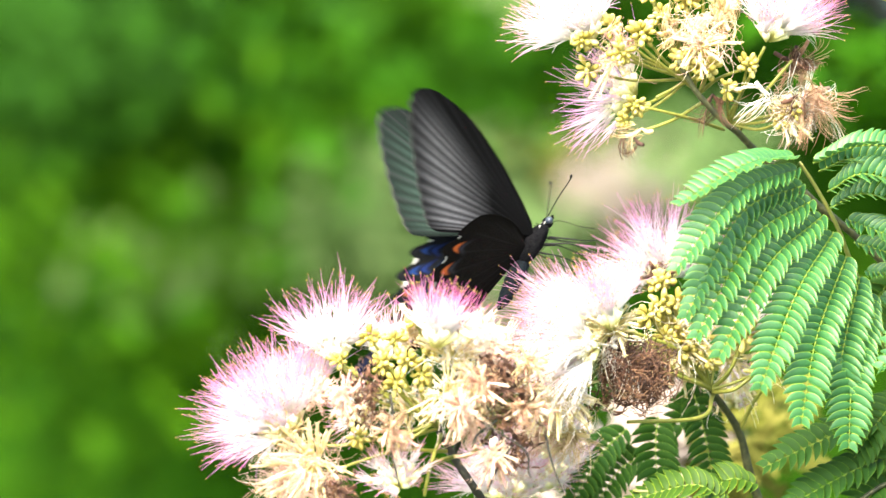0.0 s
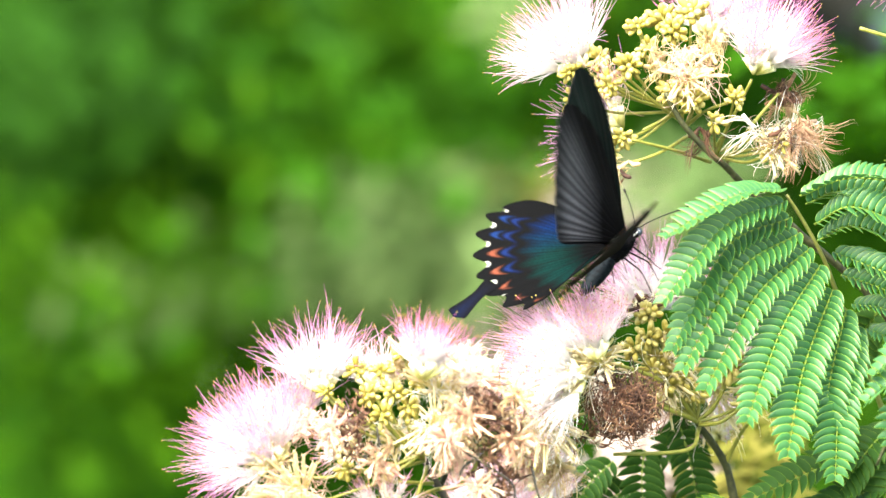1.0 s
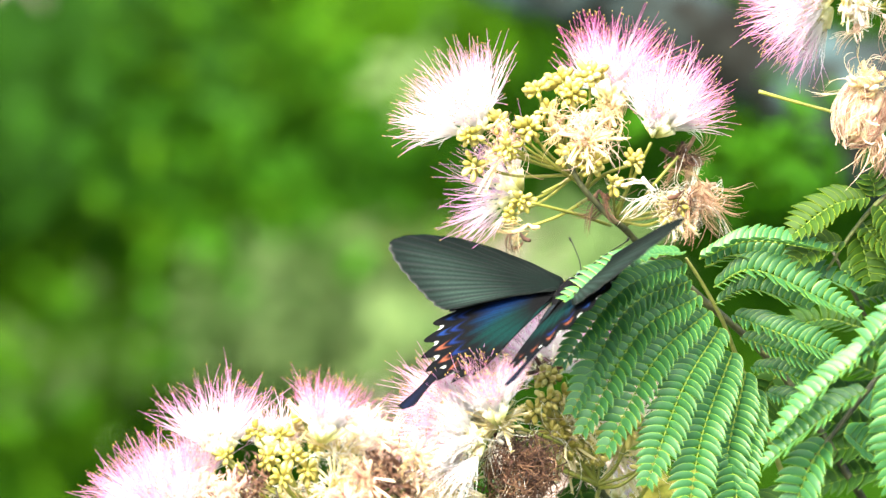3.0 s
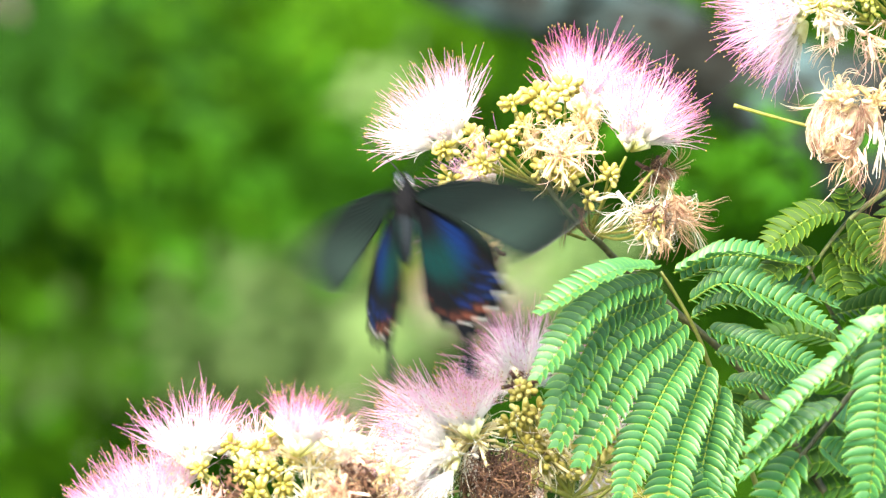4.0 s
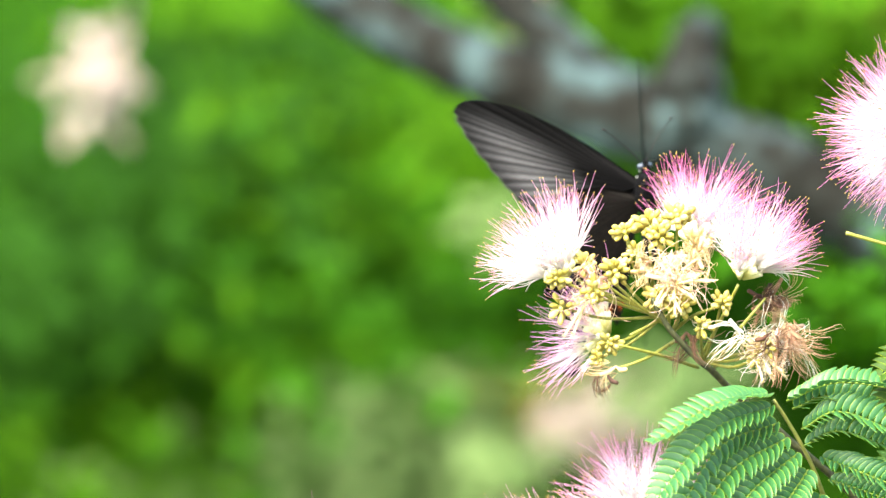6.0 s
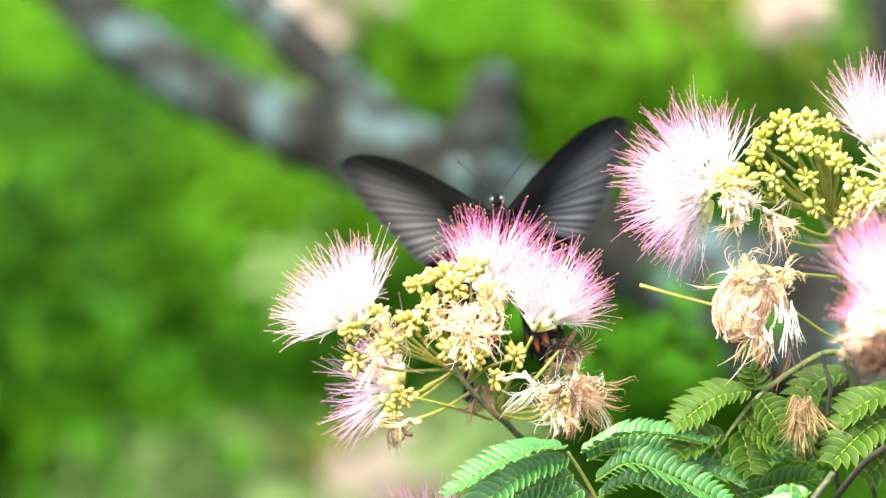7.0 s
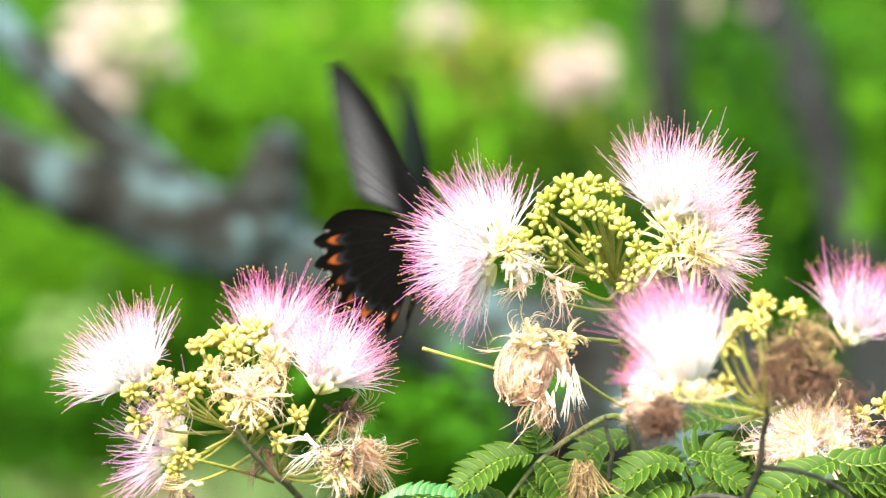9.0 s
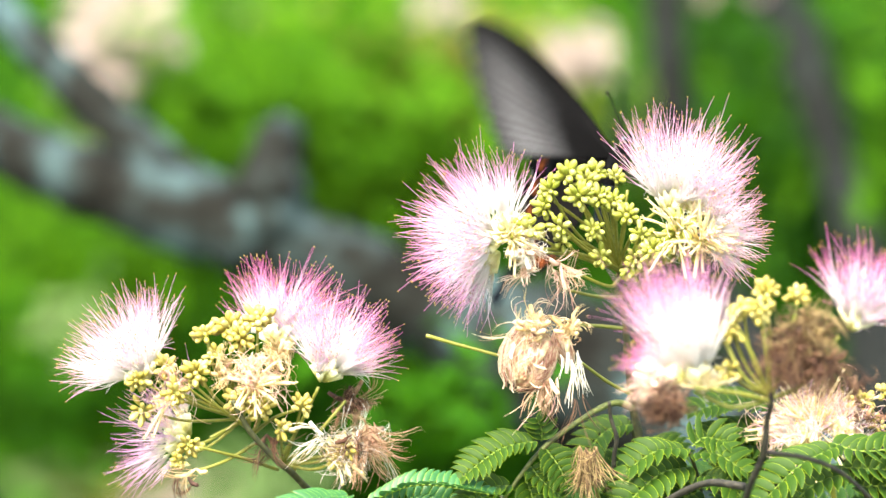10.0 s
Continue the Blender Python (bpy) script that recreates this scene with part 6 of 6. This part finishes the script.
def wing_mesh(name, outline, side, paint, tail=False):
    """Two sheets of scales, back and underside, a hair apart, pleated along the veins."""
    rng = random.Random(77)
    rim = bend([(p[0], p[1], 0) for p in outline], 18)
    n, rings = len(rim), 56
    verts, faces, cols = [], [], []
    for upper in (True, False):
        base = len(verts)
        for i, p in enumerate(rim):
            q = i / (n - 1)
            far = 1.0
            if tail and 0.26 < q < 0.82:
                far = 1.0 + 0.052 * math.cos(2 * math.pi * (q - 0.26) / 0.56 * 7 + math.pi)
            elif not tail and 0.36 < q < 0.72:
                far = 1.0 + 0.006 * math.cos(q * 2 * math.pi * 24)
            for k in range(rings + 1):
                r = k / rings
                a0, b0 = p.x * r * far, p.y * r * far - (0.4 * (1 - r))
                z = 1.6 * math.sin(r * 2.2) * 0.9 + (0.04 if tail else 0.10) * r * math.cos(q * 2 * math.pi * 17) + (0.07 if upper else -0.07)
                verts.append((b0 * MM, side * a0 * MM, z * MM))
                cols.append(paint(q, r, upper, rng))
        for i in range(n - 1):
            for k in range(rings):
                o = base + i * (rings + 1) + k
                f = (o, o + 1, o + rings + 2, o + rings + 1)
                faces.append(f if (upper == (side < 0)) else f[::-1])
    if tail:
        rows = 12
        for upper in (True, False):
            base = len(verts)
            for k in range(rows + 1):
                s = k / rows
                half = (2.7 - 1.2 * math.sin(s * 2.4) + 3.0 * max(0.0, s - 0.36)) * (math.sqrt(max(0.0, 1 - ((s - 0.86) / 0.14) ** 2)) if s > 0.86 else 1.0)
                for j in range(5):
                    w = (j - 2) / 2
                    verts.append(((-41 - 22.5 * s) * MM, side * (26.5 + 4.5 * s + w * half) * MM, (1.35 + 0.4 * s + (0.07 if upper else -0.07)) * MM))
                    cols.append(blend((0.0025, 0.0026, 0.0034), (0.003, 0.006, 0.024), (0.9 if upper else 0.35) * (1 - abs(w)) * s))
            for k in range(rows):
                for j in range(4):
                    o = base + k * 5 + j
                    f = (o, o + 1, o + 6, o + 5)
                    faces.append(f if (upper == (side > 0)) else f[::-1])
    me = bpy.data.meshes.new(name)
    me.from_pydata(verts, [], faces)
    layer = me.attributes.new("scales", "FLOAT_COLOR", "POINT")
    layer.data.foreach_set("color", [c for col in cols for c in (*col, 1.0)])
    me.materials.append(WING)
    me.polygons.foreach_set("use_smooth", [True] * len(me.polygons))
    me.update()
    return me


def mm(*p):
    return Vector(p) * MM


butterfly = thing("butterfly", (0, 0, 0), "black swallowtail butterfly with blue-green sheen and orange spots", "butterfly")


def body_part(name, shape, mat, parent=butterfly, label=""):
    return part(name, shape, mat, parent, label)


s = Shape()
s.tube([mm(x, 0, z) for x, z in ((-6.5, -0.4), (-5, 0), (-2, 0.5), (2, 0.8), (5, 0.9), (7.5, 0.8), (9, 0.7))], [r * MM for r in (1.8, 2.7, 3.5, 3.7, 3.2, 2.3, 1.4)], 14)
rng = random.Random(9)
for i in range(260):  # short fur
    x, g = rng.uniform(-6, 8.5), rng.uniform(0, 2 * math.pi)
    r = 3.6 * math.sqrt(max(0.1, 1 - ((x - 1) / 9.5) ** 2))
    p = mm(x, r * math.cos(g), 0.6 + r * math.sin(g))
    s.tube([p, p + mm(rng.uniform(-1.2, 0.2), 1.0 * math.cos(g), 1.0 * math.sin(g))], [0.00011, 0.00003], 3, cap=False)
body_part("thorax", s, FUR, label="furry black thorax")
s = Shape()
line = [(-5, -0.6, 2.2), (-7, -0.9, 2.8), (-9, -1.2, 3.0), (-11.5, -1.7, 3.05), (-14, -2.2, 2.9), (-16.5, -2.7, 2.6), (-19, -3.2, 2.2), (-21, -3.5, 1.6), (-22.6, -3.7, 0.9), (-23.2, -3.8, 0.3)]
pts, rad = [], []
for (x0, z0, r0), (x1, z1, r1) in zip(line, line[1:]):
    pts += [mm(x0, 0, z0), mm(x0 * 0.75 + x1 * 0.25, 0, z0 * 0.75 + z1 * 0.25), mm(x0 * 0.2 + x1 * 0.8, 0, z0 * 0.2 + z1 * 0.8)]
    rad += [r0 * 0.93 * MM, (r0 * 0.75 + r1 * 0.25) * 1.03 * MM, (r0 * 0.2 + r1 * 0.8) * 1.02 * MM]
s.tube(pts + [mm(-23.3, 0, -3.8)], rad + [0.0002], 12)
body_part("abdomen", s, BELLY, label="dark segmented abdomen")
s = Shape()
s.ball(mm(10.2, 0, 0.9), 0.0019, 1.0, Vector((1, 0, 0)), 7, 10)
s.tube([mm(11.2, 0.5, 0.2), mm(12.6, 0.6, 0.6), mm(13.4, 0.5, 1.2)], [0.0005, 0.0005, 0.0002], 6)
s.tube([mm(11.2, -0.5, 0.2), mm(12.6, -0.6, 0.6), mm(13.4, -0.5, 1.2)], [0.0005, 0.0005, 0.0002], 6)
head = body_part("head", s, FUR, label="small dark head")
for side in (1, -1):
    s = Shape()
    s.ball(mm(10.9, 1.45 * side, 1.2), 0.00125, 1.0, Vector((0, 1, 0)), 7, 10)
    body_part("eye", s, EYEBALL, head, "round blue-grey eye")
    s = Shape()
    line = bend([mm(11.6, 0.8 * side, 2.2), mm(15.5, 3.6 * side, 3.4), mm(19.5, 7.4 * side, 4.6), mm(23.5, 11.6 * side, 5.6), mm(24.8, 13.2 * side, 6.6)], 5)
    k = len(line) - 1
    s.tube(line, [0.00019 if i < k * 0.78 else 0.00019 + 0.00030 * math.sin((i / k - 0.78) / 0.22 * 2.9) for i in range(k + 1)], 6)
    body_part("antenna", s, HORN, head, "thin clubbed antenna")
    s = Shape()
    s.ball(mm(9.2, 1.7 * side, 1.9), 0.00026, 2.2, Vector((0.8, 0, 0.6)), 4, 6)
    s.ball(mm(7.0, 2.4 * side, 2.6), 0.00026, 2.4, Vector((0.9, 0, 0.4)), 4, 6)
    body_part("white_spot", s, PALE_SCALE, head, "white spot row")
s = Shape()
s.tube(bend([mm(11.8, 0, -0.3), mm(14, 0, -3), mm(16, 0, -8), mm(19, 0.6, -13)], 5), 0.00014, 5)
body_part("proboscis", s, HORN, head, "thin uncoiled proboscis")
for side in (1, -1):
    for (x, kx, ky, fx, fy, fz) in ((6.5, 10, 4.5, 15, 5, -15), (3.5, 8, 5.5, 11, 6.5, -17), (0, 2.5, 6, 5, 7.5, -18)):
        s = Shape()
        s.tube(bend([mm(x, 1.6 * side, -2.2), mm((x + kx) / 2, ky * 0.7 * side, -5.2), mm(kx, ky * side, -8), mm((kx + fx) / 2, (ky + fy) / 2 * side, -12), mm(fx, fy * side, fz)], 4), [0.00034] * 4 + [0.00026] * 6 + [0.00018] * 7, 6)
        body_part("leg", s, HORN, label="thin black leg")

FORE_HINGE, HIND_HINGE = (4.0, 2.0, 2.0), (-1.0, 2.0, 1.5)
wings = {}
for key, side in (("left", 1), ("right", -1)):
    for kind, outline, paint, tail in (("forewing", FORE, fore_scales, False), ("hindwing", HIND, hind_scales, True)):
        ob = new(kind, wing_mesh(kind, outline, side, paint, tail))
        ob.parent = butterfly
        tagged(ob, "triangular black forewing with pale grey rays" if kind == "forewing" else "scalloped tailed hindwing with blue-green sheen and orange moons")
        wings[key, kind] = ob


def hinge_pose(key, kind, lift, sweep):
    side = 1 if key == "left" else -1
    x, y, z = FORE_HINGE if kind == "forewing" else HIND_HINGE
    return Matrix.Translation(mm(x, y * side, z)) @ pose(0, 0, 0, lift * side) @ pose(0, 0, 0, 0, 0, sweep * side)


def stance(u, v, d, ahead, back):
    """The butterfly's pose from its bearing, the way its head points and the way its back faces."""
    x, z = Vector(ahead).normalized(), Vector(back)
    z = (z - x * z.dot(x)).normalized()
    m = Matrix((x, z.cross(x), z)).transposed().to_4x4()
    m.translation = at(u, v, d)
    return m


def motions():
    # seconds; bearing and depth; head's way; back's way; lift of left and right forewing, their sweep; the same of the hindwings; beat
    rows = [
        (0, 539, 971.8, 0, 0.588, 0.268, 0.763, -0.756, -0.153, 0.636, 58.1, 66.6, 15.1, 18.1, 37.9, 44.8, 6, 14.2, 8),
        (0.2, 523.5, 972.3, 0, 0.477, 0.484, 0.734, -0.64, -0.381, 0.668, 37.8, 54.5, 22.9, 25.8, 29.7, 22.7, -2, -2, 20),
        (0.5, 597.1, 927.3, 0.004, 0.655, 0.35, 0.67, -0.667, -0.149, 0.73, 61.4, 66.9, 24.1, 27, 27.3, 42.3, 5.4, 3.4, 16),
        (0.7, 659.1, 936.3, 0.008, 0.513, 0.498, 0.699, -0.7, -0.229, 0.677, 84, 84, 13.4, 13.4, 68, 41.2, -4.3, -4.3, 16),
        (1, 716, 918.3, 0.01, 0.55, 0.687, 0.476, -0.124, -0.497, 0.859, 89.1, 90.7, 28.5, 42.6, 27.2, 49, 11.4, 3, -14),
        (1.3, 755.5, 901.1, 0.012, 0.518, 0.68, 0.519, -0.262, -0.452, 0.853, 35.3, 51.5, 22.6, 43, 26.1, 24, 10.9, 0.6, 16),
        (1.5, 757.7, 916.9, 0.014, 0.478, 0.716, 0.508, -0.126, -0.517, 0.847, 87.5, 88, 32.1, 31, 32.7, 38.7, 17.1, 3.6, -12),
        (2, 745, 938.6, 0.012, 0.262, 0.77, 0.582, -0.321, -0.499, 0.805, 84.3, 83.4, 15.3, 16.9, 43.8, 58.6, 2.3, 5.4, 14),
        (2.5, 793.3, 896, 0.006, 0.516, 0.604, 0.607, -0.115, -0.654, 0.748, 33, 66.4, 23.8, 48.9, 0.3, 48.1, 13, 9.4, -10),
        (2.7, 804.5, 891, 0, 0.557, 0.631, 0.541, -0.359, -0.405, 0.841, 26.6, 35.6, 22.5, 25.7, 6.9, 27, 11.5, 3, 16),
        (3.8, 729, 872.7, -0.02, 0.197, 0.781, 0.593, -0.265, -0.54, 0.799, 59.5, 71.5, 22.6, 29.3, 22.1, 21.1, 13.3, 1.3, -16),
        (4, 561.3, 703.2, -0.03, -0.038, 0.699, 0.714, 0.025, -0.713, 0.7, -62.6, -28.1, 0.2, 3.2, -72.4, -34.1, 19.6, 9.7, -34),
        (4.2, 415.8, 571.7, -0.01, 0.44, 0.103, 0.892, -0.317, -0.912, 0.261, 24.3, 33.5, 14.4, 14.4, 11.8, 21.7, 12.1, 12.1, 20),
        (4.5, 485.1, 599.5, -0.002, 0.361, 0.229, 0.904, -0.73, -0.533, 0.427, 11.6, 44.7, 13.1, 17, -0.3, 44.3, 11.9, 10.9, 18),
        (5, 464.5, 585.9, 0.012, 0.261, 0.253, 0.932, -0.923, -0.217, 0.317, 84.2, 84.3, 5.7, 17.9, 35.1, 41.4, 4.8, 12.7, -18),
        (5.2, 464.3, 560.3, 0.018, 0.358, 0.09, 0.93, -0.923, -0.12, 0.367, 41.7, 48.2, 5.8, 11.3, 29.9, 43.9, 6, 11.1, 16),
        (6.3, 870.4, 433.3, 0.065, -0.069, -0.261, 0.963, -0.081, 0.964, 0.255, 43.1, 20, 4.6, 3.9, 68.9, 25.6, 1.1, 2.7, -22),
        (6.5, 873.2, 422.3, 0.065, -0.019, -0.274, 0.961, 0.078, 0.958, 0.275, 76.4, 40.9, 17.3, 11.5, 51.9, 28.2, -0.8, 0, 26),
        (7, 897.9, 429.4, 0.065, -0.148, -0.226, 0.963, 0.191, 0.949, 0.252, 59.1, 30.4, 9.8, 8.9, 66.1, 36.2, 10.5, 0.9, -7),
        (7.5, 1213.9, 151.8, 0.045, -0.497, -0.545, 0.675, -0.226, 0.833, 0.506, -24, 17.4, 31.1, 31.3, -52, 14.2, 18.8, 10.7, -12),
        (8, 1194.2, 241.1, 0.04, -0.332, 0.306, 0.892, -0.041, 0.94, -0.338, 8.6, 44.8, 0.1, -1.6, 54.8, 45.3, 2.6, 1.6, 26),
        (8.3, 1190.6, 316.4, 0.052, -0.105, -0.255, 0.961, -0.705, 0.701, 0.109, 66.9, 82.7, 11.9, 13.8, 48.5, 70.1, 0.5, 1.4, 18),
        (8.5, 1158.9, 293.9, 0.06, 0.097, -0.294, 0.951, -0.529, 0.794, 0.299, 76, 84.1, 10.7, 8.7, 37.5, 57.7, 5.1, 10.3, 22),
        (9, 1160.4, 326.1, 0.06, 0.221, -0.635, 0.74, -0.418, 0.624, 0.66, 74.4, 82.2, 18.8, 9.4, 46.3, 48.2, 7.4, 13.1, 13),
        (9.3, 1170.9, 296.7, 0.06, 0.28, -0.466, 0.84, -0.895, 0.189, 0.403, 51.3, 42.1, -6.8, -14.1, 39.3, 68.6, 5, 9.5, -18),
        (9.5, 1286.4, 209.7, 0.04, 0.832, -0.165, 0.529, -0.451, 0.353, 0.82, 38.1, 54.5, 16.5, 19.1, 1.9, 35.9, 10.6, 5.9, -14),
        (9.8, 1433.1, 194.5, 0.04, 0.836, -0.357, 0.417, -0.395, 0.137, 0.909, 43.7, 50.5, 28.7, 28.7, 31.7, 28.6, 15, 15, 18),
        (10, 1479.6, 233.7, 0.04, 0.388, -0.271, 0.881, -0.517, 0.728, 0.451, 50.7, 65.4, 15.4, 9.4, 43, 91.1, 1.2, 3.2, -22),
    ]
    walk(butterfly, [(r[0], stance(r[1], r[2], r[3], r[4:7], r[7:10])) for r in rows])
    for key, c in (("left", 10), ("right", 11)):
        fore, hind = [], []
        for i, r in enumerate(rows):
            t, beat, lift, sweep, low_lift, tuck = r[0], r[18], r[c], r[c + 2], r[c + 4], r[c + 6]
            for dt in (-1, 0, 1):
                tt = t + dt / 30
                if 0 <= tt <= 10.001:
                    fore.append((tt, hinge_pose(key, "forewing", min(89, lift + beat * dt), sweep)))
                    hind.append((tt, hinge_pose(key, "hindwing", low_lift + beat * 0.3 * dt, tuck)))
            if i + 1 < len(rows):
                # beats between the settled rows
                nxt = rows[i + 1]
                n = int(round((nxt[0] - t) / 0.1)) - 1
                for k in range(n):
                    q = (k + 1) / (n + 1)
                    tt = t + 0.1 * (k + 1)
                    swing = (22 if k % 2 else -22) if beat >= 0 else (-22 if k % 2 else 22)
                    fore.append((tt, hinge_pose(key, "forewing", max(-30, min(88, lift + (nxt[c] - lift) * q + swing)), sweep + (nxt[c + 2] - sweep) * q)))
                    hind.append((tt, hinge_pose(key, "hindwing", low_lift + (nxt[c + 4] - low_lift) * q + swing * 0.25, tuck + (nxt[c + 6] - tuck) * q)))
        walk(wings[key, "forewing"], fore)
        walk(wings[key, "hindwing"], hind)


motions()
